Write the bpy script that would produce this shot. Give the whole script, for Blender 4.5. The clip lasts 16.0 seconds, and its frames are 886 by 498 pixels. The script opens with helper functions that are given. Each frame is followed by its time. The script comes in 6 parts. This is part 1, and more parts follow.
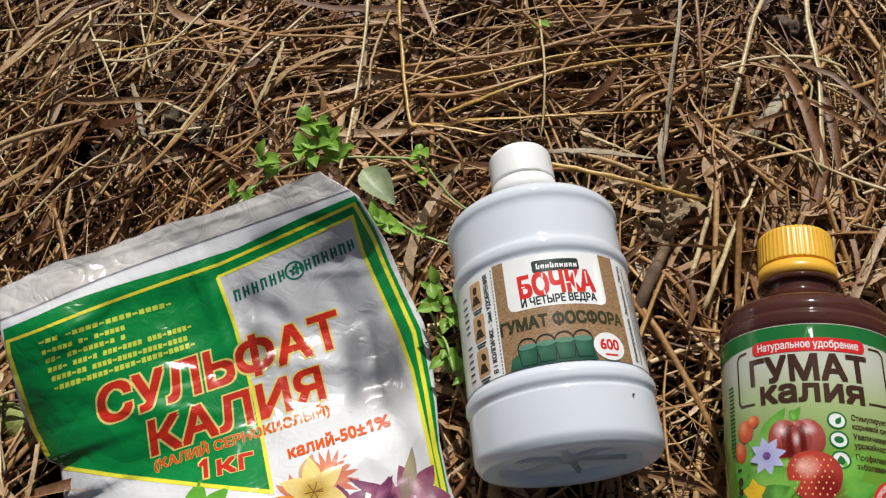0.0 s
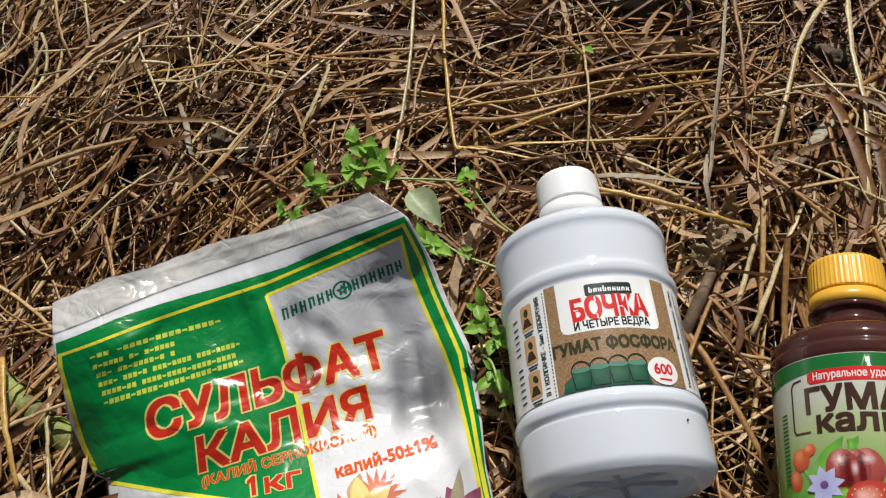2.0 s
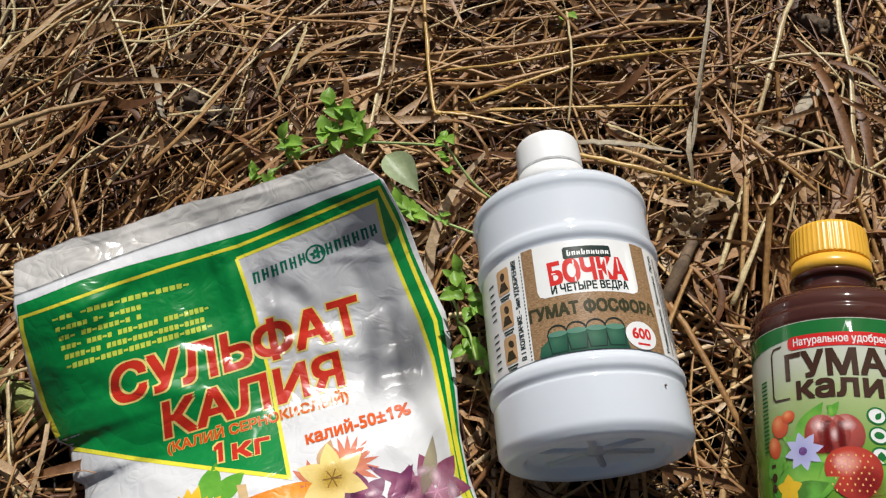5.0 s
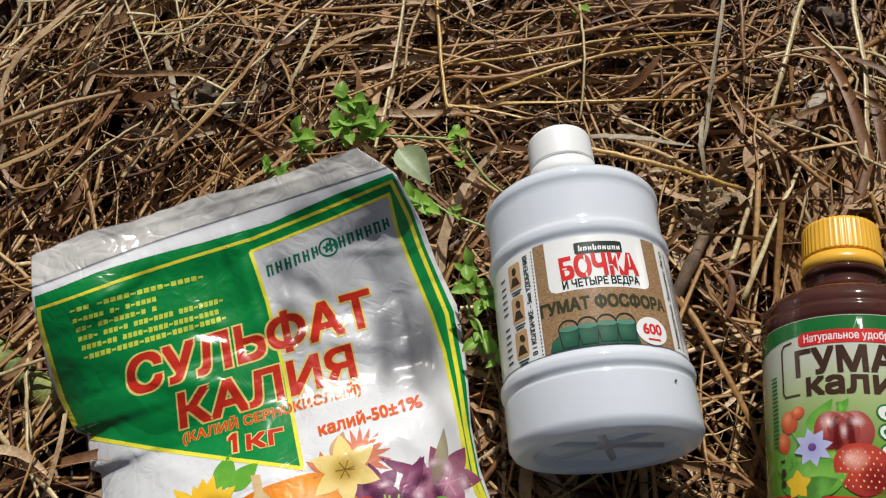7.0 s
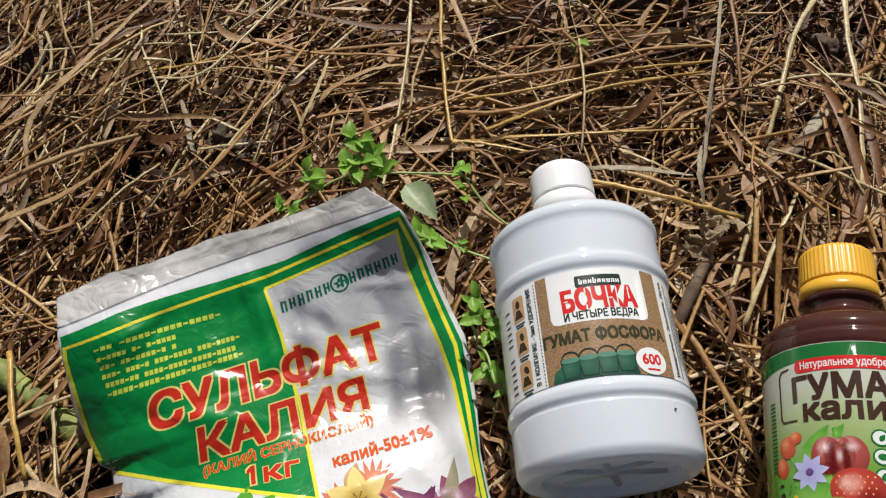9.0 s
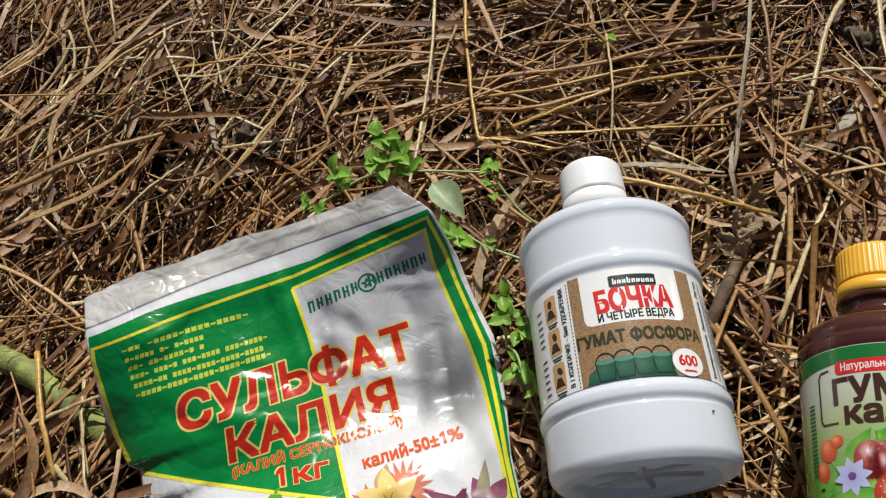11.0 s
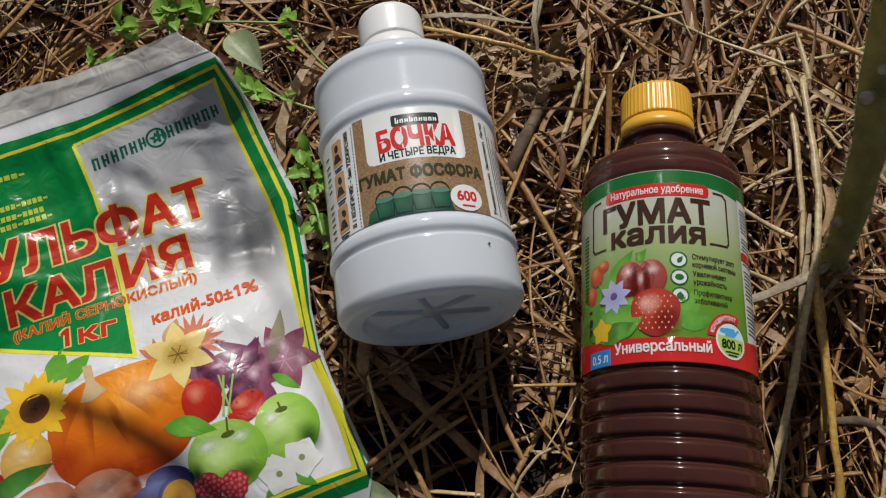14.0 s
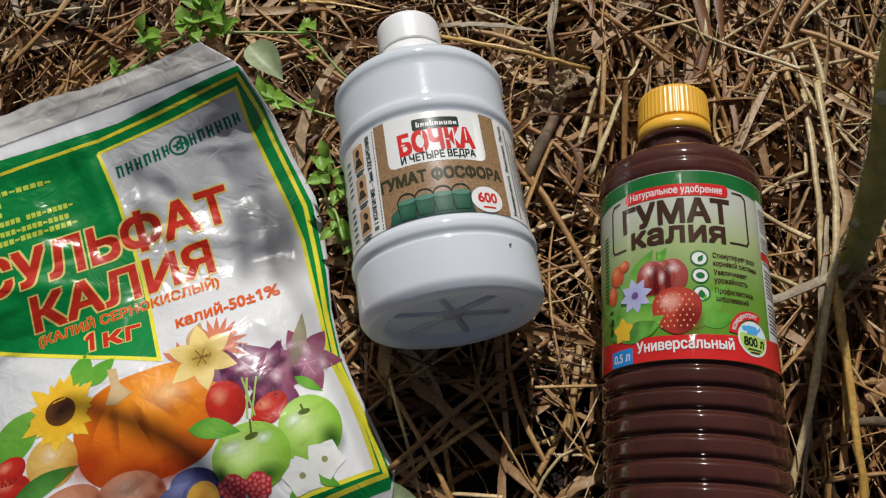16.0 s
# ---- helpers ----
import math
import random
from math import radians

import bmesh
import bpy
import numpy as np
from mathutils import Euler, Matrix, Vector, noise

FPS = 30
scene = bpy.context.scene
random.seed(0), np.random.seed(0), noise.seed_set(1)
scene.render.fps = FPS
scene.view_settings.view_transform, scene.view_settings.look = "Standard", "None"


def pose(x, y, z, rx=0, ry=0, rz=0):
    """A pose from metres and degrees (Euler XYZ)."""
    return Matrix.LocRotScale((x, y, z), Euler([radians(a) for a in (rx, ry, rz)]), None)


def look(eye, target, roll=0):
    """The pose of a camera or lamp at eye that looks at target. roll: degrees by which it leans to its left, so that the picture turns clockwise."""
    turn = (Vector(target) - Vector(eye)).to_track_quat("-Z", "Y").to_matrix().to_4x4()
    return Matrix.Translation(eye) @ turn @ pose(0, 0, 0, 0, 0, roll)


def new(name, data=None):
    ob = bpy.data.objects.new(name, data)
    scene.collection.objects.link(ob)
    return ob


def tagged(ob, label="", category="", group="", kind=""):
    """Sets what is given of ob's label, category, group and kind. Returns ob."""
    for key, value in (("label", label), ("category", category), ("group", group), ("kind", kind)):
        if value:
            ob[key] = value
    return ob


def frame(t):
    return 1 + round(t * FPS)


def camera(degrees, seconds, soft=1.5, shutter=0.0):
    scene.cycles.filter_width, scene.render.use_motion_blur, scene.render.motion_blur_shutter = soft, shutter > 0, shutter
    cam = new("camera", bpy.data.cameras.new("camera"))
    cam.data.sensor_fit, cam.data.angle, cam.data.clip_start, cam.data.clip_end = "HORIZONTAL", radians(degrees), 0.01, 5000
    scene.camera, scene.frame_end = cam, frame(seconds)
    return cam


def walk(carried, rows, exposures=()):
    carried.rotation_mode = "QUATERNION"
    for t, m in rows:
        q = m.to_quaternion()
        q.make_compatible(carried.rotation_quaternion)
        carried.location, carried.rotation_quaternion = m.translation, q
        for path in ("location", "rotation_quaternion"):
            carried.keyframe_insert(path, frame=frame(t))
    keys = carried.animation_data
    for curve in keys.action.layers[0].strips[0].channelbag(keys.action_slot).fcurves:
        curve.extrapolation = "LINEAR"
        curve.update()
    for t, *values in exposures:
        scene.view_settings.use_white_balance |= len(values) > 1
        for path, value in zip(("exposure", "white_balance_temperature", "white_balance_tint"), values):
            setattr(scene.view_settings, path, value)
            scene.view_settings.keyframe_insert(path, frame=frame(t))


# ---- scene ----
cam = camera(59.2, 16.0, soft=1.25)
METRES, EYE, TILT, LEAN, TURN = 0.264, 0.378, -61.57, 5.67, 0.0
ROWS = [
    (0.0, 0.0, 0.0, 0.0, 0.0, 0.0, -0.0),
    (0.5, -0.0073, 0.0013, 0.0062, 0.46, 0.36, 0.36),
    (1.0, -0.0168, -0.0228, 0.0018, 0.63, 0.94, 0.17),
    (1.5, -0.0391, -0.0396, -0.0003, 0.86, 1.5, -0.38),
    (1.8, -0.0671, -0.0122, -0.0043, 1.06, 1.23, -0.74),
    (2.0, -0.0628, -0.0096, -0.003, 1.04, 1.68, -0.94),
    (2.3, -0.0548, -0.0119, 0.0054, 1.02, 1.69, -0.89),
    (2.5, -0.0517, -0.0248, 0.0042, 1.14, 1.98, -0.74),
    (3.0, -0.0559, -0.0181, 0.0134, 1.37, 2.26, -0.41),
    (3.5, -0.0648, -0.0201, 0.0149, 1.64, 2.51, -0.29),
    (4.0, -0.0503, -0.0051, 0.0141, 1.69, 2.51, -0.3),
    (4.3, -0.0352, -0.0020, 0.0119, 1.24, 2.49, -0.35),
    (4.5, -0.033, 0.0004, 0.0036, 0.81, 2.31, -0.52),
    (4.8, -0.0363, 0.0173, -0.0102, 0.09, 1.42, -1.00),
    (5.0, -0.0466, 0.0289, -0.0419, -0.09, 0.68, -1.6),
    (5.2, -0.0478, 0.0274, -0.0569, 0.33, -0.58, -2.11),
    (7.3, -0.0509, 0.0172, -0.0186, 0.80, -0.17, -1.71),
    (7.5, -0.0396, 0.0155, -0.0078, 1.17, -0.37, -1.43),
    (8.0, -0.0263, 0.0137, -0.0007, 1.48, -0.22, -0.96),
    (8.5, -0.0324, -0.0131, 0.0031, 1.74, 0.34, -0.68),
    (9.0, -0.0287, -0.0305, 0.0017, 1.97, 0.97, -0.51),
    (9.3, -0.0468, -0.0413, 0.0102, 2.29, 1.06, -0.47),
    (9.5, -0.0644, -0.05, 0.004, 2.46, 1.42, -0.54),
    (9.7, -0.0705, -0.0389, 0.0046, 2.59, 1.36, -0.59),
    (11.8, -0.0539, -0.0141, 0.0107, 2.95, 0.35, -0.25),
    (12.0, -0.0534, -0.012, 0.0102, 2.72, 0.33, -0.3),
    (12.3, -0.0480, 0.0019, -0.0072, 2.07, -0.21, -0.57),
    (12.5, -0.0585, -0.0053, -0.0262, 1.56, -0.52, -1.1),
    (12.8, -0.0612, -0.0201, -0.0750, 0.73, -1.53, -2.06),
    (13.0, -0.0589, -0.0023, -0.1478, -0.14, -3.07, -2.8),
    (13.2, -0.0113, -0.0456, -0.1748, -0.62, -3.67, -2.80),
    (13.5, 0.0891, 0.0054, -0.1057, -2.81, -5.1, -2.01),
    (13.7, 0.0872, 0.0000, -0.0876, -4.31, -5.51, -0.36),
    (14.0, 0.1164, 0.0006, -0.1007, -4.93, -6.05, 0.87),
    (14.3, 0.1437, -0.0271, -0.1252, -6.03, -7.22, 1.91),
    (14.5, 0.1683, -0.0201, -0.1145, -5.53, -6.92, 2.33),
    (14.8, 0.1746, 0.0188, -0.0982, -5.55, -7.39, 2.81),
    (15.0, 0.1506, 0.0151, -0.1168, -5.18, -6.41, 2.7),
    (15.3, 0.1331, -0.0095, -0.1254, -4.45, -6.03, 2.40),
    (15.5, 0.1262, -0.0221, -0.1266, -4.57, -5.45, 2.07),
    (16.0, 0.0942, -0.0122, -0.1268, -4.37, -4.62, 1.28),
]
walk(cam, [(t, pose(0, 0, EYE, TILT, LEAN, TURN) @ pose(METRES * x, METRES * y, METRES * z, 90 + pitch, roll, yaw)) for t, x, y, z, yaw, pitch, roll in ROWS],
     exposures=[(0.0, -0.25), (3.0, -0.22), (5.2, -0.20), (7.5, -0.34), (8.5, -0.28), (9.7, -0.22), (12.0, -0.25), (12.5, -0.22), (13.0, -0.5), (13.3, -0.62), (14.0, -0.70), (14.5, -0.58), (15.0, -0.52), (16.0, -0.54)])

from mathutils import geometry

# ---- world, sun ----
SUN = Vector((0.06, 0.665, 0.745)).normalized()
world = bpy.data.worlds.new("sky")
scene.world = world
world.use_nodes = True
sky = world.node_tree.nodes.new("ShaderNodeTexSky")
sky.sky_type, sky.sun_disc, sky.dust_density = "NISHITA", False, 4.0
sky.sun_elevation, sky.sun_rotation = math.asin(SUN.z), math.atan2(SUN.x, SUN.y)
backdrop = world.node_tree.nodes["Background"]
backdrop.inputs["Strength"].default_value = 0.043
world.node_tree.links.new(sky.outputs[0], backdrop.inputs["Color"])
sun = new("sun", bpy.data.lights.new("sun", "SUN"))
sun.data.energy, sun.data.angle, sun.data.color = 5.0, radians(0.6), (1.0, 0.985, 0.95)
sun.matrix_world = look((0, 0, 0), -SUN)


# ---- materials ----
def material(name, rough=0.5, metal=0.0):
    m = bpy.data.materials.new(name)
    m.use_nodes = True
    t = m.node_tree
    b = t.nodes["Principled BSDF"]
    b.inputs["Roughness"].default_value, b.inputs["Metallic"].default_value = rough, metal
    return m, t, b


def ramp(t, fac, stops):
    r = t.nodes.new("ShaderNodeValToRGB")
    e = r.color_ramp.elements
    while len(e) < len(stops):
        e.new(0.5)
    for k, (p, c) in enumerate(stops):
        e[k].position, e[k].color = p, (*c, 1)
    t.links.new(fac, r.inputs["Fac"])
    return r.outputs["Color"]


def grain(t, scale, detail=4.0, stretch=None, rough=0.6):
    n = t.nodes.new("ShaderNodeTexNoise")
    n.inputs["Scale"].default_value, n.inputs["Detail"].default_value, n.inputs["Roughness"].default_value = scale, detail, rough
    co = t.nodes.new("ShaderNodeTexCoord")
    src = co.outputs["Object"]
    if stretch:
        mp = t.nodes.new("ShaderNodeMapping")
        mp.inputs["Scale"].default_value = stretch
        t.links.new(src, mp.inputs["Vector"])
        src = mp.outputs["Vector"]
    t.links.new(src, n.inputs["Vector"])
    return n.outputs["Fac"]


def mix(t, fac, a, b, mode="MIX"):
    m = t.nodes.new("ShaderNodeMix")
    m.data_type, m.blend_type = "RGBA", mode
    for sock, v in ((m.inputs["Factor"], fac), (m.inputs["A"], a), (m.inputs["B"], b)):
        if isinstance(v, bpy.types.NodeSocket):
            t.links.new(v, sock)
        elif isinstance(v, (int, float)):
            sock.default_value = v
        else:
            sock.default_value = (*v, 1)
    return m.outputs["Result"]


def bump(t, b, height, strength, distance):
    n = t.nodes.new("ShaderNodeBump")
    n.inputs["Strength"].default_value, n.inputs["Distance"].default_value = strength, distance
    t.links.new(height, n.inputs["Height"])
    t.links.new(n.outputs[0], b.inputs["Normal"])


def island(t):
    return t.nodes.new("ShaderNodeNewGeometry").outputs["Random Per Island"]


def straw_material(name, stops, rough=0.55, thin=0.07):
    m, t, b = material(name, rough)
    base = ramp(t, island(t), stops)
    streak = ramp(t, grain(t, 420, 3), [(0.3, (0.55, 0.5, 0.45)), (0.62, (1.1, 1.08, 1.05))])
    base = mix(t, 0.75, base, streak, "MULTIPLY")
    blot = ramp(t, grain(t, 38, 4), [(0.42, (0.62, 0.52, 0.44)), (0.56, (1, 1, 1))])
    base = mix(t, 0.6, base, blot, "MULTIPLY")
    t.links.new(base, b.inputs["Base Color"])
    b.inputs["Specular IOR Level"].default_value = 0.4
    bump(t, b, grain(t, 900, 2), 0.35, 0.0004)
    through_light = t.nodes.new("ShaderNodeBsdfTranslucent")
    t.links.new(base, through_light.inputs["Color"])
    blend = t.nodes.new("ShaderNodeMixShader")
    blend.inputs[0].default_value = thin
    t.links.new(b.outputs[0], blend.inputs[1])
    t.links.new(through_light.outputs[0], blend.inputs[2])
    t.links.new(blend.outputs[0], t.nodes["Material Output"].inputs["Surface"])
    return m


STRAW = straw_material("dry_straw", [(0.0, (0.0574, 0.0208, 0.00917)), (0.2, (0.156, 0.0624, 0.0225)), (0.42, (0.355, 0.175, 0.0626)), (0.66, (0.543, 0.33, 0.129)), (0.86, (0.66, 0.46, 0.22)), (1.0, (0.78, 0.61, 0.37))], 0.46)
# damp lower straw, its colour darkened further to put shade into the gaps
STRAW_DARK = straw_material("shade_darkened_damp_straw", [(0.0, (0.00794, 0.00485, 0.00267)), (0.5, (0.0297, 0.0152, 0.00666)), (1.0, (0.0926, 0.0457, 0.0187))], 0.55)
BLADE = straw_material("dry_grass_blade", [(0.0, (0.104, 0.0416, 0.0183)), (0.35, (0.303, 0.147, 0.0601)), (0.7, (0.491, 0.311, 0.159)), (1.0, (0.658, 0.5, 0.326))], 0.5, 0.15)
GOLD = straw_material("golden_stalk", [(0.0, (0.545, 0.33, 0.0752)), (1.0, (0.615, 0.399, 0.115))], 0.32)
PALE = straw_material("pale_stalk", [(0.0, (0.586, 0.465, 0.238)), (1.0, (0.681, 0.573, 0.333))], 0.36)
GREYED = straw_material("greyed_blade", [(0.0, (0.321, 0.262, 0.18)), (1.0, (0.443, 0.381, 0.271))], 0.6)
TAN = straw_material("tan_stalk", [(0.0, (0.40, 0.25, 0.115)), (1.0, (0.52, 0.36, 0.18))], 0.5)
BROWN = straw_material("brown_stalk", [(0.0, (0.238, 0.117, 0.0443)), (1.0, (0.366, 0.195, 0.0779))], 0.45)


def soil_material():
    m, t, b = material("shade_darkened_soil", 0.9)
    # dark soil; shade between the stalks is put into these near-black colours too
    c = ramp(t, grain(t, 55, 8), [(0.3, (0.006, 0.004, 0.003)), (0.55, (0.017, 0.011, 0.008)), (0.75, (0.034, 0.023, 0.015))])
    t.links.new(c, b.inputs["Base Color"])
    bump(t, b, grain(t, 160, 8), 0.9, 0.006)
    return m


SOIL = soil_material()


def plain(name, colour, rough=0.4, metal=0.0, vary=0.12, scale=60, relief=0.0, coat=0.0, fine=700):
    m, t, b = material(name, rough, metal)
    low = tuple(c * (1 - vary) for c in colour)
    high = tuple(min(1, c * (1 + vary)) for c in colour)
    t.links.new(ramp(t, grain(t, scale, 5), [(0.35, low), (0.65, high)]), b.inputs["Base Color"])
    b.inputs["Coat Weight"].default_value, b.inputs["Coat Roughness"].default_value = coat, 0.08
    if relief:
        bump(t, b, grain(t, fine, 3), 0.4, relief)
    return m


def milky(name, colour, rough, thin):
    """Plastic that lets some light through."""
    m = plain(name, colour, rough, vary=0.02, scale=30, relief=0.00012, fine=160)
    t = m.node_tree
    glow = t.nodes.new("ShaderNodeBsdfTranslucent")
    glow.inputs["Color"].default_value = (*colour, 1)
    blend = t.nodes.new("ShaderNodeMixShader")
    blend.inputs[0].default_value = thin
    t.links.new(t.nodes["Principled BSDF"].outputs[0], blend.inputs[1])
    t.links.new(glow.outputs[0], blend.inputs[2])
    t.links.new(blend.outputs[0], t.nodes["Material Output"].inputs["Surface"])
    return m


WHITE_PLASTIC = milky("white_plastic", (0.84, 0.885, 0.945), 0.1, 0.30)
WHITE_CAP = plain("white_cap_plastic", (0.82, 0.82, 0.81), 0.35, vary=0.02)
YELLOW_CAP = plain("yellow_cap_plastic", (0.80, 0.43, 0.045), 0.32, vary=0.05)
AMBER = plain("brown_bottle_plastic", (0.058, 0.018, 0.013), 0.07, vary=0.25, scale=25, relief=0.0002, fine=120)


def crinkle(t, b, strength=0.5):
    """The sharp small folds of a filled plastic bag."""
    height = None
    for scale, weight, twist in ((13, 1.0, 0.8), (30, 0.32, 1.3), (70, 0.12, 1.6)):
        n = t.nodes.new("ShaderNodeTexNoise")
        n.inputs["Scale"].default_value, n.inputs["Detail"].default_value, n.inputs["Distortion"].default_value = scale, 1.5, twist
        t.links.new(t.nodes.new("ShaderNodeTexCoord").outputs["Object"], n.inputs["Vector"])
        off = t.nodes.new("ShaderNodeMath")
        off.operation = "SUBTRACT"
        t.links.new(n.outputs["Fac"], off.inputs[0])
        off.inputs[1].default_value = 0.5
        fold = t.nodes.new("ShaderNodeMath")
        fold.operation = "ABSOLUTE"
        t.links.new(off.outputs[0], fold.inputs[0])
        total = t.nodes.new("ShaderNodeMath")
        total.operation = "MULTIPLY_ADD"
        t.links.new(fold.outputs[0], total.inputs[0])
        total.inputs[1].default_value = weight
        total.inputs[2].default_value = 0.0
        if height:
            t.links.new(height, total.inputs[2])
        height = total.outputs[0]
    bump(t, b, height, strength, 0.011)


def film_material(name, stops, metal, rough, strength=0.38, thin=0.0):
    m, t, b = material(name, rough, metal)
    t.links.new(ramp(t, grain(t, 24, 4), stops), b.inputs["Base Color"])
    b.inputs["Specular IOR Level"].default_value = 0.5
    crinkle(t, b, strength)
    if thin:
        b.inputs["Subsurface Weight"].default_value, b.inputs["Subsurface Scale"].default_value = thin, 0.006
        b.inputs["Subsurface Radius"].default_value = (1, 1, 1)
    return m


FILM = film_material("white_film", [(0.35, (0.64, 0.64, 0.65)), (0.65, (0.70, 0.70, 0.71))], 0.0, 0.26)
CLEAR_FILM = film_material("greyish_clear_film", [(0.35, (0.52, 0.50, 0.47)), (0.65, (0.72, 0.69, 0.65))], 0.05, 0.15, 1.0, 0.5)


def ink(name, colour, rough=0.24, vary=0.06, folds=0.0):
    m, t, b = material("print_" + name, rough)
    c = ramp(t, grain(t, 90, 3), [(0.35, tuple(v * (1 - vary) for v in colour)), (0.65, tuple(min(1, v * (1 + vary)) for v in colour))])
    t.links.new(c, b.inputs["Base Color"])
    if folds:
        b.inputs["Roughness"].default_value, b.inputs["Specular IOR Level"].default_value = 0.26, 0.42
        crinkle(t, b, folds)
    return m


def gradient_ink(name, stops, centre=(0.42, 0.62), mottle=0.25, scale=140, rough=0.26, linear=False, folds=0.0):
    """A printed colour that runs from the middle of a shape to its edge, or along it."""
    m, t, b = material("print_" + name, rough)
    uv = t.nodes.new("ShaderNodeTexCoord").outputs["UV"]
    if linear:
        sep = t.nodes.new("ShaderNodeSeparateXYZ")
        t.links.new(uv, sep.inputs[0])
        fac = sep.outputs["Y"]
    else:
        far = t.nodes.new("ShaderNodeVectorMath")
        far.operation = "DISTANCE"
        far.inputs[1].default_value = (*centre, 0)
        t.links.new(uv, far.inputs[0])
        fac = far.outputs["Value"]
    n = t.nodes.new("ShaderNodeMath")
    n.operation = "MULTIPLY_ADD"
    t.links.new(grain(t, scale, 4), n.inputs[0])
    n.inputs[1].default_value = mottle
    off = t.nodes.new("ShaderNodeMath")
    off.operation = "SUBTRACT"
    t.links.new(fac, off.inputs[0])
    off.inputs[1].default_value = mottle / 2
    t.links.new(off.outputs[0], n.inputs[2])
    t.links.new(ramp(t, n.outputs[0], stops), b.inputs["Base Color"])
    if folds:
        crinkle(t, b, folds)
    return m


def soft_ink(name, colour, strength=1.0, power=1.5, rough=0.34):
    """A printed patch that fades out towards its edge."""
    m, t, b = material("print_" + name, rough)
    b.inputs["Base Color"].default_value = (*colour, 1)
    far = t.nodes.new("ShaderNodeVectorMath")
    far.operation = "DISTANCE"
    far.inputs[1].default_value = (0.5, 0.5, 0)
    t.links.new(t.nodes.new("ShaderNodeTexCoord").outputs["UV"], far.inputs[0])
    fade = t.nodes.new("ShaderNodeMapRange")
    fade.inputs["From Min"].default_value, fade.inputs["From Max"].default_value = 0.5, 0.05
    t.links.new(far.outputs["Value"], fade.inputs["Value"])
    bent = t.nodes.new("ShaderNodeMath")
    bent.operation = "POWER"
    t.links.new(fade.outputs[0], bent.inputs[0])
    bent.inputs[1].default_value = power
    weak = t.nodes.new("ShaderNodeMath")
    weak.operation = "MULTIPLY"
    t.links.new(bent.outputs[0], weak.inputs[0])
    weak.inputs[1].default_value = strength
    ms = t.nodes.new("ShaderNodeMixShader")
    t.links.new(weak.outputs[0], ms.inputs[0])
    t.links.new(t.nodes.new("ShaderNodeBsdfTransparent").outputs[0], ms.inputs[1])
    t.links.new(b.outputs[0], ms.inputs[2])
    t.links.new(ms.outputs[0], t.nodes["Material Output"].inputs["Surface"])
    return m


def leaf_material(name, colour, rough=0.45):
    m, t, b = material(name, rough)
    c = ramp(t, grain(t, 120, 4), [(0.3, tuple(v * 0.7 for v in colour)), (0.7, tuple(v * 1.25 for v in colour))])
    t.links.new(c, b.inputs["Base Color"])
    bump(t, b, grain(t, 350, 2), 0.4, 0.0006)
    tr = t.nodes.new("ShaderNodeBsdfTranslucent")
    t.links.new(c, tr.inputs["Color"])
    ms = t.nodes.new("ShaderNodeMixShader")
    ms.inputs[0].default_value = 0.3
    t.links.new(b.outputs[0], ms.inputs[1])
    t.links.new(tr.outputs[0], ms.inputs[2])
    t.links.new(ms.outputs[0], t.nodes["Material Output"].inputs["Surface"])
    return m


LEAF = leaf_material("weed_leaf", (0.24, 0.44, 0.055))
LEAF_PALE = leaf_material("pale_leaf", (0.36, 0.44, 0.24))
WEED_STEM = plain("weed_stem", (0.30, 0.40, 0.12), 0.5)
STEM_GREEN = leaf_material("hairy_green_stem", (0.52, 0.50, 0.17), 0.75)
FUZZ = leaf_material("stem_hair", (0.66, 0.62, 0.38))
STUB_CUT = plain("cut_stem_end", (0.62, 0.58, 0.40), 0.8, vary=0.3, scale=200)
TWINE = plain("green_twine", (0.02, 0.28, 0.13), 0.35, vary=0.25, scale=300, relief=0.0005)
DRY_LEAF = plain("crumpled_dry_leaf", (0.30, 0.215, 0.125), 0.85, vary=0.4, scale=140, relief=0.002, fine=500)
TWIG = plain("twig_bark", (0.13, 0.085, 0.05), 0.8, vary=0.4, scale=150, relief=0.001)
CLOD = plain("soil_clod", (0.10, 0.07, 0.045), 0.95, vary=0.5, scale=120, relief=0.003, fine=260)


# ---- building helpers ----
def part(name, bm, mat, parent=None, label="", smooth=True):
    me = bpy.data.meshes.new(name)
    bm.to_mesh(me)
    bm.free()
    if smooth:
        me.polygons.foreach_set("use_smooth", [True] * len(me.polygons))
    for one in mat if isinstance(mat, (list, tuple)) else [mat]:
        me.materials.append(one)
    ob = new(name, me)
    ob.parent = parent
    if label:
        ob["label"] = label
    return ob


def thing(name, m, label, category, group="", kind=""):
    ob = new(name)
    ob.matrix_world = m
    ob.empty_display_size = 0.02
    return tagged(ob, label, category, group, kind)


def smooth_line(pts, steps):
    """Catmull-Rom through the points."""
    p = [Vector(q) for q in pts]
    p = [2 * p[0] - p[1], *p, 2 * p[-1] - p[-2]]
    out = []
    for k in range(1, len(p) - 2):
        a, b, c, d = p[k - 1 : k + 3]
        for s in range(steps):
            u = s / steps
            out.append(0.5 * (2 * b + (c - a) * u + (2 * a - 5 * b + 4 * c - d) * u * u + (3 * b - a - 3 * c + d) * u ** 3))
    return out + [p[-2]]


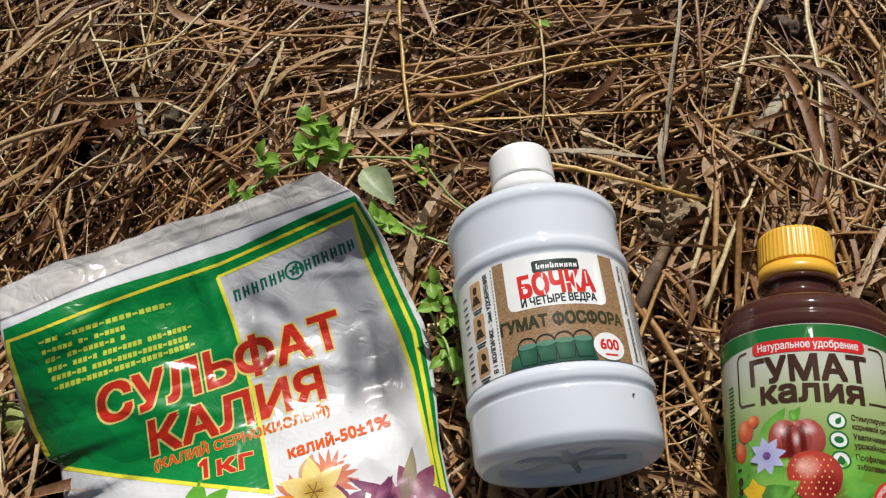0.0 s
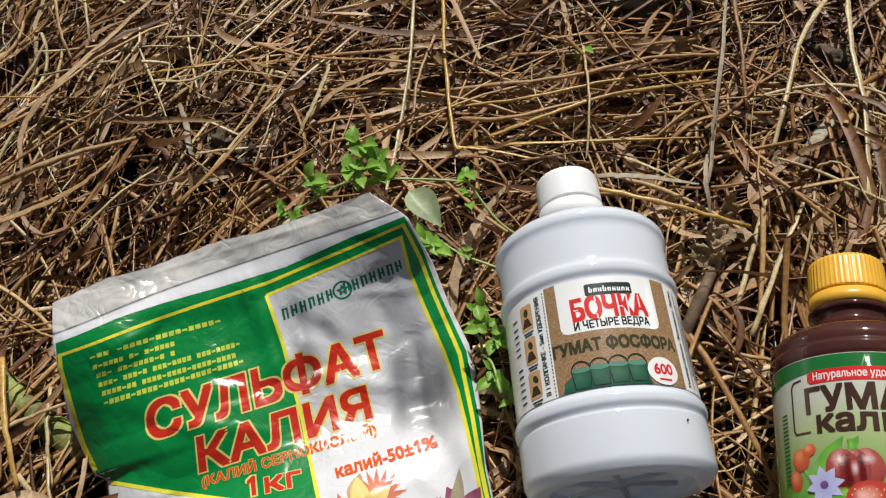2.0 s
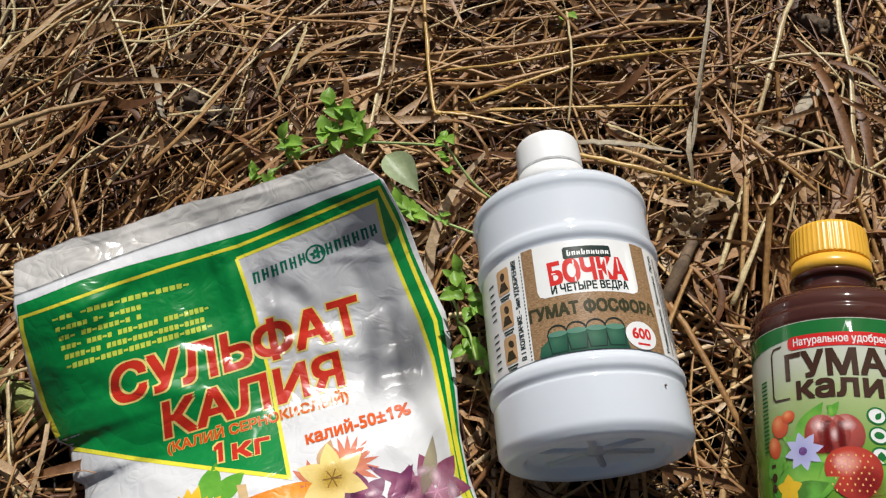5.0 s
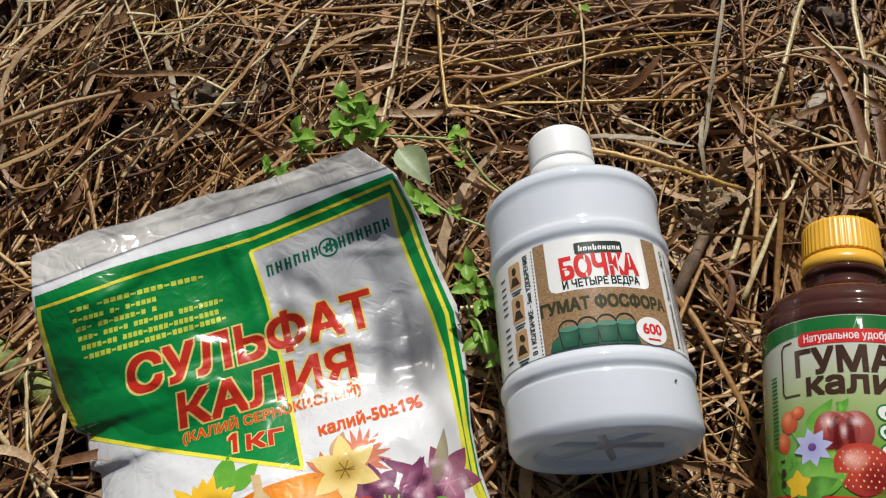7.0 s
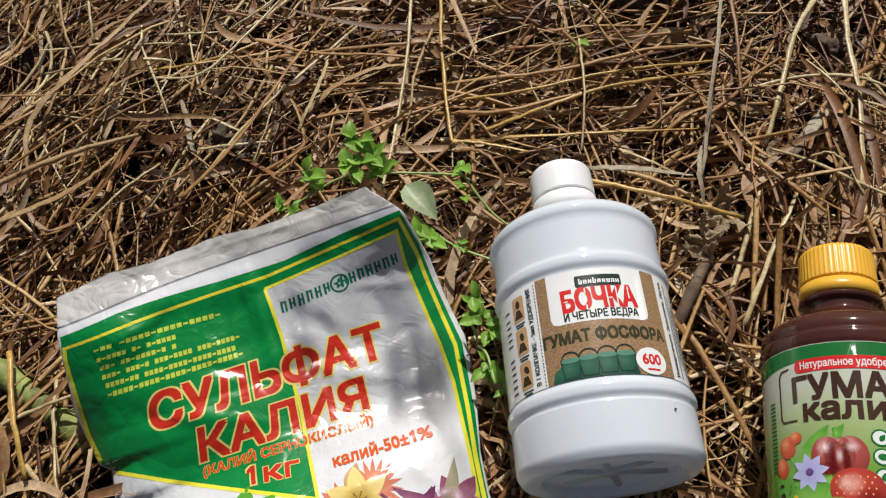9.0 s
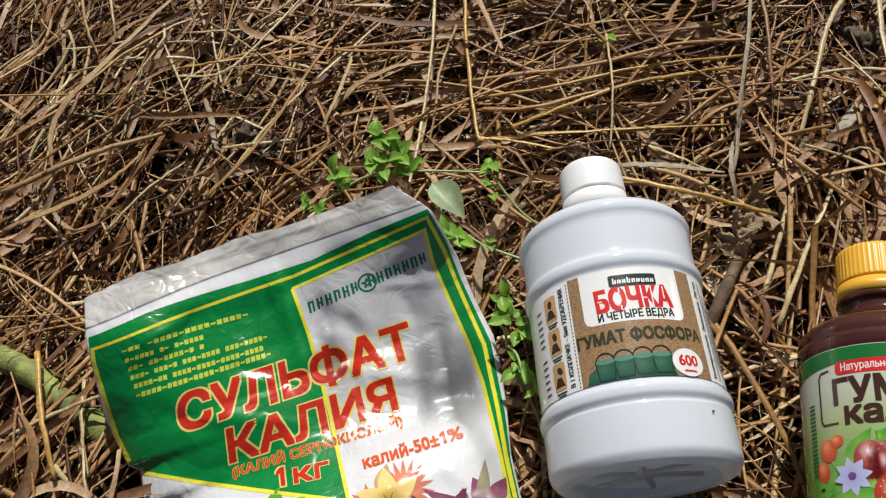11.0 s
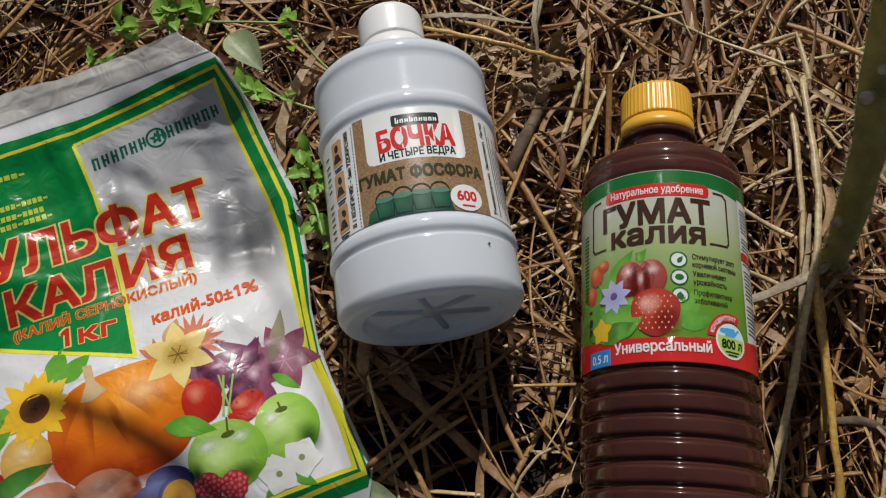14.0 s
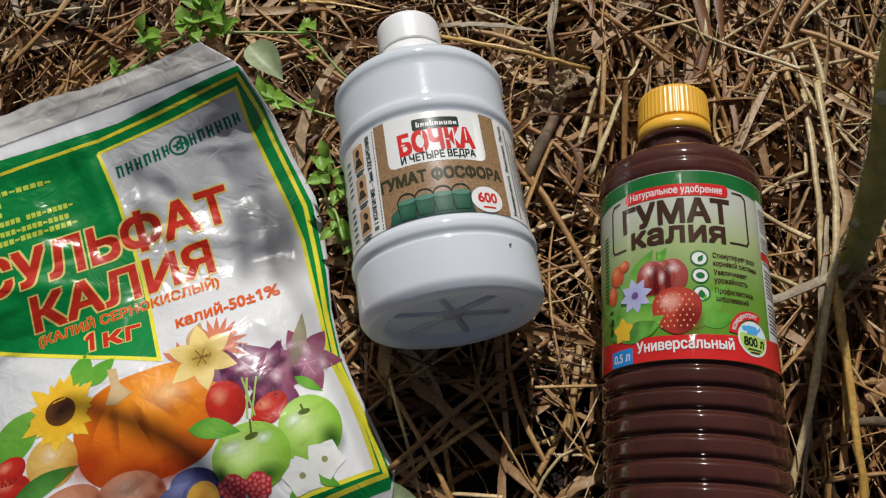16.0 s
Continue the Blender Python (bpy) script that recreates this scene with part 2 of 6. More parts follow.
def tube(bm, line, radii, sides=8, flat=1.0, cap=True, twist=0.0):
    """A tube along a line; flat squashes it across its own up direction."""
    rings = []
    n = len(line)
    for k, p in enumerate(line):
        d = (line[min(k + 1, n - 1)] - line[max(k - 1, 0)]).normalized()
        side = d.cross(Vector((0, 0, 1)))
        side = side.normalized() if side.length > 1e-4 else Vector((1, 0, 0))
        up = side.cross(d)
        r = radii[k] if hasattr(radii, "__len__") else radii
        turn = twist * k / max(n - 1, 1)
        ring = []
        for s in range(sides):
            a = 2 * math.pi * s / sides
            x, y = math.cos(a) * r, math.sin(a) * r * flat
            x, y = x * math.cos(turn) - y * math.sin(turn), x * math.sin(turn) + y * math.cos(turn)
            ring.append(bm.verts.new(p + side * x + up * y))
        rings.append(ring)
    for a, b in zip(rings, rings[1:]):
        for s in range(sides):
            bm.faces.new((a[s], a[(s + 1) % sides], b[(s + 1) % sides], b[s]))
    if cap:
        bm.faces.new(rings[0][::-1])
        bm.faces.new(rings[-1])
    return rings


def lathe(bm, profile, segments=96, wave=None):
    """Turn a profile of (radius, height) about z; wave(angle index, profile index) scales the radius."""
    rings = []
    for k, (r, z) in enumerate(profile):
        if r < 1e-6:
            rings.append([bm.verts.new((0, 0, z))])
            continue
        ring = []
        for s in range(segments):
            a = 2 * math.pi * s / segments
            q = r * (wave(s, k) if wave else 1.0)
            ring.append(bm.verts.new((q * math.sin(a), -q * math.cos(a), z)))
        rings.append(ring)
    for a, b in zip(rings, rings[1:]):
        for s in range(segments):
            e = (s + 1) % segments
            if len(a) == 1 and len(b) == 1:
                continue
            if len(a) == 1:
                bm.faces.new((a[0], b[e], b[s]))
            elif len(b) == 1:
                bm.faces.new((a[s], a[e], b[0]))
            else:
                bm.faces.new((a[s], a[e], b[e], b[s]))


def rounded(profile, radius, steps=4):
    """Round the corners of a profile."""
    out = [profile[0]]
    for a, b, c in zip(profile, profile[1:], profile[2:]):
        a, b, c = Vector(a), Vector(b), Vector(c)
        la, lc = (a - b).length, (c - b).length
        r = min(radius, la * 0.45, lc * 0.45)
        p, q = b + (a - b).normalized() * r, b + (c - b).normalized() * r
        for s in range(steps + 1):
            u = s / steps
            out.append(tuple((1 - u) ** 2 * p + 2 * u * (1 - u) * b + u * u * q))
    return out + [profile[-1]]


# ---- flat print: shapes in millimetres, laid on a curved surface ----
def ellipse(cx, cy, rx, ry, turn=0.0, n=28):
    c, s = math.cos(radians(turn)), math.sin(radians(turn))
    return [(cx + rx * math.cos(a) * c - ry * math.sin(a) * s, cy + rx * math.cos(a) * s + ry * math.sin(a) * c) for a in (2 * math.pi * k / n for k in range(n))]


def leaf_shape(x0, y0, x1, y1, w, n=9, lean=0.0):
    dx, dy = x1 - x0, y1 - y0
    d = math.hypot(dx, dy)
    nx, ny = -dy / d, dx / d
    up, down = [], []
    for k in range(n + 1):
        u = k / n
        h = w * math.sin(math.pi * u ** 0.8) * 0.5
        b = lean * math.sin(math.pi * u)
        up.append((x0 + dx * u + nx * (h + b), y0 + dy * u + ny * (h + b)))
        down.append((x0 + dx * u + nx * (b - h), y0 + dy * u + ny * (b - h)))
    return up + down[::-1][1:-1]


def petals(cx, cy, n, r, w, start=0.0, squash=1.0, inner=0.12):
    out = []
    for k in range(n):
        a = radians(start) + 2 * math.pi * k / n
        x, y = math.cos(a), math.sin(a) * squash
        out.append(leaf_shape(cx + x * r * inner, cy + y * r * inner, cx + x * r, cy + y * r, w))
    return out


def band(pts, w):
    """A line of width w as one strip."""
    left, right = [], []
    for k, p in enumerate(pts):
        a, b = Vector(pts[max(k - 1, 0)]), Vector(pts[min(k + 1, len(pts) - 1)])
        if 0 < k < len(pts) - 1:
            d1, d2 = (Vector(p) - a).normalized(), (b - Vector(p)).normalized()
            d = (d1 + d2).normalized()
            stretch = 1 / max(0.4, d.dot(d1))
        else:
            d, stretch = (b - a).normalized(), 1
        nrm = Vector((-d.y, d.x)) * w / 2 * stretch
        left.append(tuple(Vector(p) + nrm))
        right.append(tuple(Vector(p) - nrm))
    return left + right[::-1]


def round_box(x0, y0, x1, y1, r=1.0, n=4):
    out = []
    for cx, cy, a0 in ((x1 - r, y1 - r, 0), (x0 + r, y1 - r, 90), (x0 + r, y0 + r, 180), (x1 - r, y0 + r, 270)):
        out += [(cx + r * math.cos(radians(a0 + 90 * k / n)), cy + r * math.sin(radians(a0 + 90 * k / n))) for k in range(n + 1)]
    return out


def writing(body):
    """Points and triangles of a line of writing: the outlines, filled where they wind round a place."""
    cu = bpy.data.curves.new("writing", "FONT")
    cu.body, cu.resolution_u, cu.fill_mode = body, 3, "NONE"
    ob = bpy.data.objects.new("writing", cu)
    me = ob.to_mesh()
    where = [Vector(v.co[:2]) for v in me.vertices]
    edges = [tuple(e.vertices) for e in me.edges]
    ob.to_mesh_clear()
    bpy.data.objects.remove(ob)
    bpy.data.curves.remove(cu)
    edges = [(min(e), max(e)) if abs(e[0] - e[1]) == 1 else (max(e), min(e)) for e in edges]
    made = geometry.delaunay_2d_cdt(where, edges, [], 0, 1e-6)
    co, faces = np.array([tuple(v) for v in made[0]]), []
    p, q = np.array([tuple(where[e[0]]) for e in edges]), np.array([tuple(where[e[1]]) for e in edges])
    for tri in made[2]:
        x, y = co[list(tri)].mean(0)
        up, down = (p[:, 1] <= y) & (q[:, 1] > y), (p[:, 1] > y) & (q[:, 1] <= y)
        rise = np.where(up | down, q[:, 1] - p[:, 1], 1.0)
        right = p[:, 0] + (y - p[:, 1]) / rise * (q[:, 0] - p[:, 0]) > x
        if (up & right).sum() != (down & right).sum():
            faces.append(tuple(tri))
    return co, faces


def letters(text, x0, y0, x1, y1, high, bold=0.0, only=None):
    """The faces of a line of writing whose foot runs from (x0, y0) to (x1, y1), as a bmesh in millimetres."""
    co, faces = writing(text)
    if only is not None:
        ends = [-1.0 if k < 0 else writing(text[: k + 1])[0][:, 0].max() + 0.012 for k in (only - 1, only)]
        faces = [f for f in faces if ends[0] < co[list(f), 0].mean() <= ends[1]]
    bm = bmesh.new()
    low, top = co[:, 0].min(), co[:, 0].max()
    d = math.hypot(x1 - x0, y1 - y0)
    ax, ay = (x1 - x0) / d, (y1 - y0) / d
    # a bolder stroke is the same letter set several times round a small square
    moves = [(0, 0)]
    if bold:
        moves = [(-1, -1), (1, -1), (1, 1), (-1, 1)] + ([(0, -1), (1, 0), (0, 1), (-1, 0)] if bold > 0.03 else [])
    for k, (sx, sy) in enumerate(moves):
        u = (co[:, 0] - low) / (top - low) * d + bold * sx * high / 0.7
        w = (co[:, 1] + bold * sy) / 0.70 * high
        made = {}
        for f in faces:
            for q in f:
                if q not in made:
                    made[q] = bm.verts.new((x0 + ax * u[q] - ay * w[q], y0 + ay * u[q] + ax * w[q], 0.0015 * k))
            bm.faces.new([made[q] for q in f])
    return bm


def numeral_one(x0, y0, high, wide, tilt=0.0, grow=0.0):
    """The outline of the figure 1, with its flag."""
    flat = [(0.34, 0), (0.74, 0), (0.74, 1), (0.42, 1), (0.0, 0.80), (0.0, 0.58), (0.34, 0.68)]
    out = []
    for x, y in flat:
        x, y = x * wide + (grow if x > 0.5 else -grow), y * high + (grow if y > 0.5 else -grow)
        out.append((x0 + x - tilt * y, y0 + y + tilt * x))
    return out


def printed(name, shapes, mat, parent, surface, lift, step=3.0, label=""):
    """Lay flat shapes (loops of points, or a bmesh) on surface(u, v, lift), in millimetres."""
    if isinstance(shapes, bmesh.types.BMesh):
        bm = shapes
    else:
        bm = bmesh.new()
        for loop in shapes:
            bm.faces.new([bm.verts.new((x, y, 0)) for x, y in loop])
        bmesh.ops.recalc_face_normals(bm, faces=bm.faces)
    for f in bm.faces:
        if f.normal.z < 0:
            f.normal_flip()
    xs, ys = [v.co.x for v in bm.verts], [v.co.y for v in bm.verts]
    box = min(xs), max(xs), min(ys), max(ys)
    bmesh.ops.triangulate(bm, faces=bm.faces)
    for axis, lo, hi in ((0, box[0], box[1]), (1, box[2], box[3])):
        st = step if isinstance(step, (int, float)) else step[axis]
        for k in range(int(lo // st) + 1, int(hi // st) + 1):
            co, no = [0, 0, 0], [0, 0, 0]
            co[axis], no[axis] = k * st, 1
            bmesh.ops.bisect_plane(bm, geom=bm.verts[:] + bm.edges[:] + bm.faces[:], plane_co=co, plane_no=no)
    uv = bm.loops.layers.uv.verify()
    for f in bm.faces:
        for l in f.loops:
            l[uv].uv = ((l.vert.co.x - box[0]) / max(box[1] - box[0], 1e-6), (l.vert.co.y - box[2]) / max(box[3] - box[2], 1e-6))
    for v in bm.verts:
        v.co = surface(v.co.x, v.co.y, lift + v.co.z)
    return part(name, bm, mat, parent, label)


# ---- the ground ----
def fields(x, y):
    """Main heading of the straw, as it was raked."""
    top = np.clip((y - 0.26) / 0.08, 0, 1) * np.clip(1 - np.abs(x - 0.0) / 0.16, 0, 1) ** 0.5
    right = np.clip((x - 0.08) / 0.06, 0, 1)
    left = np.clip((-0.14 - x) / 0.08, 0, 1)
    kind = np.stack([top, right * (1 - top), left * (1 - top), np.full_like(x, 0.22)])
    return kind / kind.sum(0)


FOOTPRINTS = [((0.0215, 0.0755), (0.008, 0.22), 0.034), ((0.109, -0.02), (0.134, 0.175), 0.030)]


def settle(P):
    """Press the straw down beneath the bag and the bottles."""
    x, y = P[..., 0], P[..., 1]
    cap = np.full(x.shape, 1.0)
    for (ax, ay), (bx, by), r in FOOTPRINTS:
        dx, dy = bx - ax, by - ay
        u = np.clip(((x - ax) * dx + (y - ay) * dy) / (dx * dx + dy * dy), 0, 1)
        d = np.hypot(x - ax - u * dx, y - ay - u * dy)
        q = 1.18 * r
        cap = np.minimum(cap, np.where(d < q, q - np.sqrt(np.maximum(q * q - d * d, 0)) - 0.004, 1.0))
    lx, ly = (x + 0.269) * 0.9425 + (y - 0.182) * 0.3342, -(x + 0.269) * 0.3342 + (y - 0.182) * 0.9425
    inside = (lx > 0.004) & (lx < 0.200) & (ly < 0.006) & (ly > -0.262)
    inside &= ~((lx < 0.024) & (ly < -0.09))
    under = np.where(ly > -0.07, 0.026 + 0.2 * np.maximum(ly + 0.07, 0), 0.001)
    cap = np.minimum(cap, np.where(inside, under, 1.0))
    P[..., 2] = np.minimum(P[..., 2], cap)
    return P


HOLLOWS = [(0.028, 0.030, 0.055, 0.046, 0.93), (-0.228, 0.050, 0.042, 0.058, 0.88), (0.200, 0.020, 0.045, 0.05, 0.5), (0.072, 0.12, 0.018, 0.08, 0.3), (-0.03, 0.17, 0.02, 0.05, 0.4)]


def hollow(x, y):
    """How bare the mulch is: beside the bag and under the foot of the white bottle it is thin and shows the soil; at
    the foot the bared near-black soil also stands in for the bottle's shadow.
    """
    out = np.zeros_like(x)
    for cx, cy, rx, ry, much in HOLLOWS:
        d = ((x - cx) / rx) ** 2 + ((y - cy) / ry) ** 2
        out = np.maximum(out, much * np.clip(1.6 - d * 1.1, 0, 1))
    return out


def strew(name, count, box, seed, length, radius, heights, mat, blade=False, sides=5, K=8, wild=0.4, bend=0.5, droop=0.35, patch=1.0, parent=None):
    """Very many loose stalks or blades in one mesh."""
    g = np.random.default_rng(seed)
    x, y = g.uniform(box[0], box[1], count), g.uniform(box[2], box[3], count)
    keep = g.uniform(size=count) > hollow(x, y) * (0.6 if heights[1] < -0.01 else 1.0)
    x, y = x[keep], y[keep]
    count = len(x)
    w = fields(x, y)
    pick = np.array([g.choice(4, p=w[:, k]) for k in range(count)])
    heading = np.choose(pick, [g.normal(0.14, 0.17, count), g.normal(1.40, 0.24, count), g.normal(1.12, 0.36, count), g.uniform(0, math.pi, count)])
    loose = g.uniform(size=count) < wild
    heading = np.where(loose, g.uniform(0, math.pi, count), heading)
    heading = heading + math.pi * (g.uniform(size=count) < 0.5)
    L = np.exp(g.normal(math.log(length[0]), length[1], count))
    R = np.minimum(np.exp(g.normal(math.log(radius[0]), radius[1], count)), 1.55 * radius[0])
    s = np.linspace(-0.5, 0.5, K)[None, :]
    curve = g.normal(0, bend, count)[:, None]
    kink = (g.uniform(size=count) < 0.34)[:, None] * g.normal(0, 1.0, count)[:, None]
    kat = g.uniform(-0.3, 0.3, count)[:, None]
    a = heading[:, None] + curve * s + kink * (s > kat)
    step = (L / (K - 1))[:, None]
    dx, dy = np.cos(a) * step, np.sin(a) * step
    px, py = np.cumsum(dx, 1), np.cumsum(dy, 1)
    px, py = x[:, None] + px - px.mean(1, keepdims=True), y[:, None] + py - py.mean(1, keepdims=True)
    rise = g.normal(0, droop, count)[:, None]
    arch = g.normal(0.0, 0.8, count)[:, None]
    pz = g.uniform(heights[0], heights[1], count)[:, None] + L[:, None] * (rise * 0.25 * s - arch * 0.3 * (s * s - 0.08))
    swell = 0.006 * np.sin(px * 23 + 1.3) * np.sin(py * 19 + 0.4) + 0.003 * np.sin(px * 61) * np.cos(py * 53)
    pz = np.clip(pz + swell * patch, -0.034, heights[1] + 0.014)
    P = settle(np.stack([px, py, pz], -1))
    T = np.gradient(P, axis=1)
    T /= np.linalg.norm(T, axis=2, keepdims=True) + 1e-12
    side = np.cross(T, np.array([0, 0, 1.0]))
    side /= np.linalg.norm(side, axis=2, keepdims=True) + 1e-9
    up = np.cross(side, T)
    if blade:
        taper = np.sin(np.linspace(0.25, math.pi - 0.08, K)) ** 0.6
        roll = g.uniform(-0.9, 0.9, count)[:, None] + g.normal(0, 0.9, count)[:, None] * s * 2
        fold = g.uniform(0.05, 0.6, count)[:, None]
        ca, sa = np.cos(roll)[..., None], np.sin(roll)[..., None]
        across, lift = side * ca + up * sa, up * ca - side * sa
        wd = (R[:, None] * taper[None, :])[..., None]
        V = np.stack([P - across * wd + lift * wd * fold[..., None], P, P + across * wd + lift * wd * fold[..., None]], 2)
        m, closed = 3, False
    else:
        taper = np.linspace(1.0, 0.8, K)[None, :] * (1 + 0.12 * np.sin(np.arange(K))[None, :])
        ang = 2 * math.pi * np.arange(sides) / sides
        wd = (R[:, None] * taper)[..., None, None]
        squash = g.uniform(0.12, 0.6, count)[:, None, None, None]
        roll = (g.uniform(-0.8, 0.8, count)[:, None] + g.normal(0, 0.5, count)[:, None] * s * 2)[..., None]
        side, up = side * np.cos(roll) + up * np.sin(roll), up * np.cos(roll) - side * np.sin(roll)
        V = P[:, :, None, :] + wd * (np.cos(ang)[None, None, :, None] * side[:, :, None, :] + squash * np.sin(ang)[None, None, :, None] * up[:, :, None, :])
        m, closed = sides, True
    n = count * K * m
    idx = np.arange(n).reshape(count, K, m)
    if closed:
        nxt = np.roll(idx, -1, axis=2)
        F = np.stack([idx[:, :-1], nxt[:, :-1], nxt[:, 1:], idx[:, 1:]], -1).reshape(-1, 4)
    else:
        F = np.stack([idx[:, :-1, :-1], idx[:, :-1, 1:], idx[:, 1:, 1:], idx[:, 1:, :-1]], -1).reshape(-1, 4)
    if parent:
        one = [tuple(int(q) for q in f) for f in F.reshape(count, -1, 4)[0]]
        for k in range(count):
            me = bpy.data.meshes.new(name)
            me.from_pydata([tuple(map(float, q)) for q in V[k].reshape(-1, 3)], [], one)
            me.polygons.foreach_set("use_smooth", [True] * len(one))
            me.materials.append(mat)
            new(name, me).parent = parent
        return parent
    me = bpy.data.meshes.new(name)
    me.vertices.add(n)
    me.vertices.foreach_set("co", V.reshape(-1).astype(np.float32))
    me.loops.add(F.size)
    me.loops.foreach_set("vertex_index", F.reshape(-1).astype(np.int32))
    me.polygons.add(len(F))
    me.polygons.foreach_set("loop_start", np.arange(0, F.size, 4, dtype=np.int32))
    me.polygons.foreach_set("use_smooth", np.ones(len(F), dtype=bool))
    me.update(calc_edges=True)
    me.materials.append(mat)
    return new(name, me)


def build_ground():
    bm = bmesh.new()
    n, half = 90, 0.75
    grid = [[bm.verts.new((-half + 2 * half * i / n, -half + 0.2 + 2 * half * j / n, 0)) for i in range(n + 1)] for j in range(n + 1)]
    for row in grid:
        for v in row:
            q = v.co
            v.co.z = -0.036 + 0.012 * noise.fractal(Vector((q.x * 14, q.y * 14, 0)), 0.9, 2.0, 4)
    for j in range(n):
        for i in range(n):
            bm.faces.new((grid[j][i], grid[j][i + 1], grid[j + 1][i + 1], grid[j + 1][i]))
    rim = [v for v in bm.verts if v.is_boundary]
    ring = sorted(rim, key=lambda v: math.atan2(v.co.y - 0.2, v.co.x))
    far = [bm.verts.new((v.co.x * 80, (v.co.y - 0.2) * 80 + 0.2, -0.04)) for v in ring]
    for k in range(len(ring)):
        e = (k + 1) % len(ring)
        bm.faces.new((ring[k], ring[e], far[e], far[k])).material_index = 1
    bmesh.ops.recalc_face_normals(bm, faces=bm.faces)
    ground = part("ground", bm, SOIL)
    ground.data.materials.append(plain("straw_covered_ground", (0.30, 0.19, 0.09), 0.9, vary=0.5, scale=14, relief=0.01, fine=60))
    tagged(ground, "dark damp garden soil under straw mulch, darkened further as gap shade", "soil", kind="structure")


build_ground()
WIDE = (-0.62, 0.62, -0.32, 0.78)
NEAR = (-0.47, 0.40, -0.14, 0.56)
tagged(strew("gap_shade_straw", 5600, WIDE, 3, (0.07, 0.5), (0.0012, 0.35), (-0.034, -0.016), STRAW_DARK, sides=4, K=6, wild=0.6), "damp rotting straw on the soil, darkened further as gap shade", "straw", kind="stuff")
tagged(strew("straw_mulch", 2800, NEAR, 5, (0.105, 0.6), (0.00115, 0.42), (-0.020, 0.011), STRAW, K=10, bend=0.8, wild=0.22), "loose golden brown dry straw mulch", "straw", kind="stuff")
tagged(strew("outer_straw_mulch", 2300, WIDE, 6, (0.09, 0.5), (0.0011, 0.35), (-0.026, -0.004), STRAW, sides=4, K=6), "loose dry straw spread around the bed", "straw", kind="stuff")
tagged(strew("dry_grass_blades", 2700, NEAR, 8, (0.07, 0.5), (0.0019, 0.42), (-0.020, 0.011), BLADE, blade=True, K=11, wild=0.35, bend=1.5, droop=0.7), "curled tan dry grass blades among the straw", "dry grass", kind="stuff")
tagged(strew("straw_fibres", 1800, NEAR, 21, (0.08, 0.5), (0.00045, 0.3), (-0.018, 0.013), STRAW, sides=3, K=12, wild=0.4, bend=2.6, droop=0.8), "thin tangled straw fibres", "straw", kind="stuff")
tagged(strew("straw_chaff", 1300, NEAR, 11, (0.02, 0.5), (0.0006, 0.4), (-0.022, 0.006), STRAW, sides=4, K=4, wild=0.9, bend=1.2, droop=1.0), "short broken bits of straw chaff", "chaff", kind="stuff")
TOP = (-0.40, 0.30, -0.06, 0.47)
loose = thing("loose_straw", Matrix(), "loose dry straw stalks and grass blades on the mulch", "straw")
strew("stalk", 210, TOP, 31, (0.10, 0.5), (0.0011, 0.35), (0.004, 0.015), STRAW, K=12, bend=0.9, wild=0.25, parent=loose)
strew("blade", 80, TOP, 33, (0.085, 0.4), (0.0021, 0.35), (0.004, 0.014), BLADE, blade=True, K=13, wild=0.3, bend=1.6, droop=0.7, parent=loose)
for spot, count, seed in (((0.15, 0.245, 0.09, 0.32), 36, 41), ((-0.40, -0.20, 0.27, 0.46), 34, 43)):
    strew("stalk", count, spot, seed, (0.075, 0.4), (0.0010, 0.3), (0.006, 0.018), PALE, K=12, bend=0.5, wild=0.35, parent=loose)


# ---- fertilizer bag ----
BAG = pose(-0.269, 0.182, 0, 0, 0, 19.53)
BAG_IN = BAG.inverted()
LEFT_V = [-256, -250, -208, -177, -151, -133, -129, -115, -113, -109, -96, -78, -45, -28, 0]
LEFT_U = [30, 26, 23, 24.5, 25.5, 27.5, 22.5, 22.5, 22.3, 16.8, 12.4, 6.4, 1.8, -0.5, 0.5]
RIGHT_V = [-256, -248, -241, -221, -200, -184, -165, -144, -124, -109, -86, -60, -28, -19, -4, 0]
RIGHT_U = [182, 186.5, 190.2, 188.6, 187, 186.8, 189.3, 195, 199.5, 201, 198.5, 197.6, 192.2, 187.2, 178.5, 177]
TOP_U = [0, 15, 30, 53, 92, 112, 130, 155, 178]
TOP_V = [-3, -1.2, -0.5, -5, -3.6, -6.2, -6.2, -5.0, -3.8]


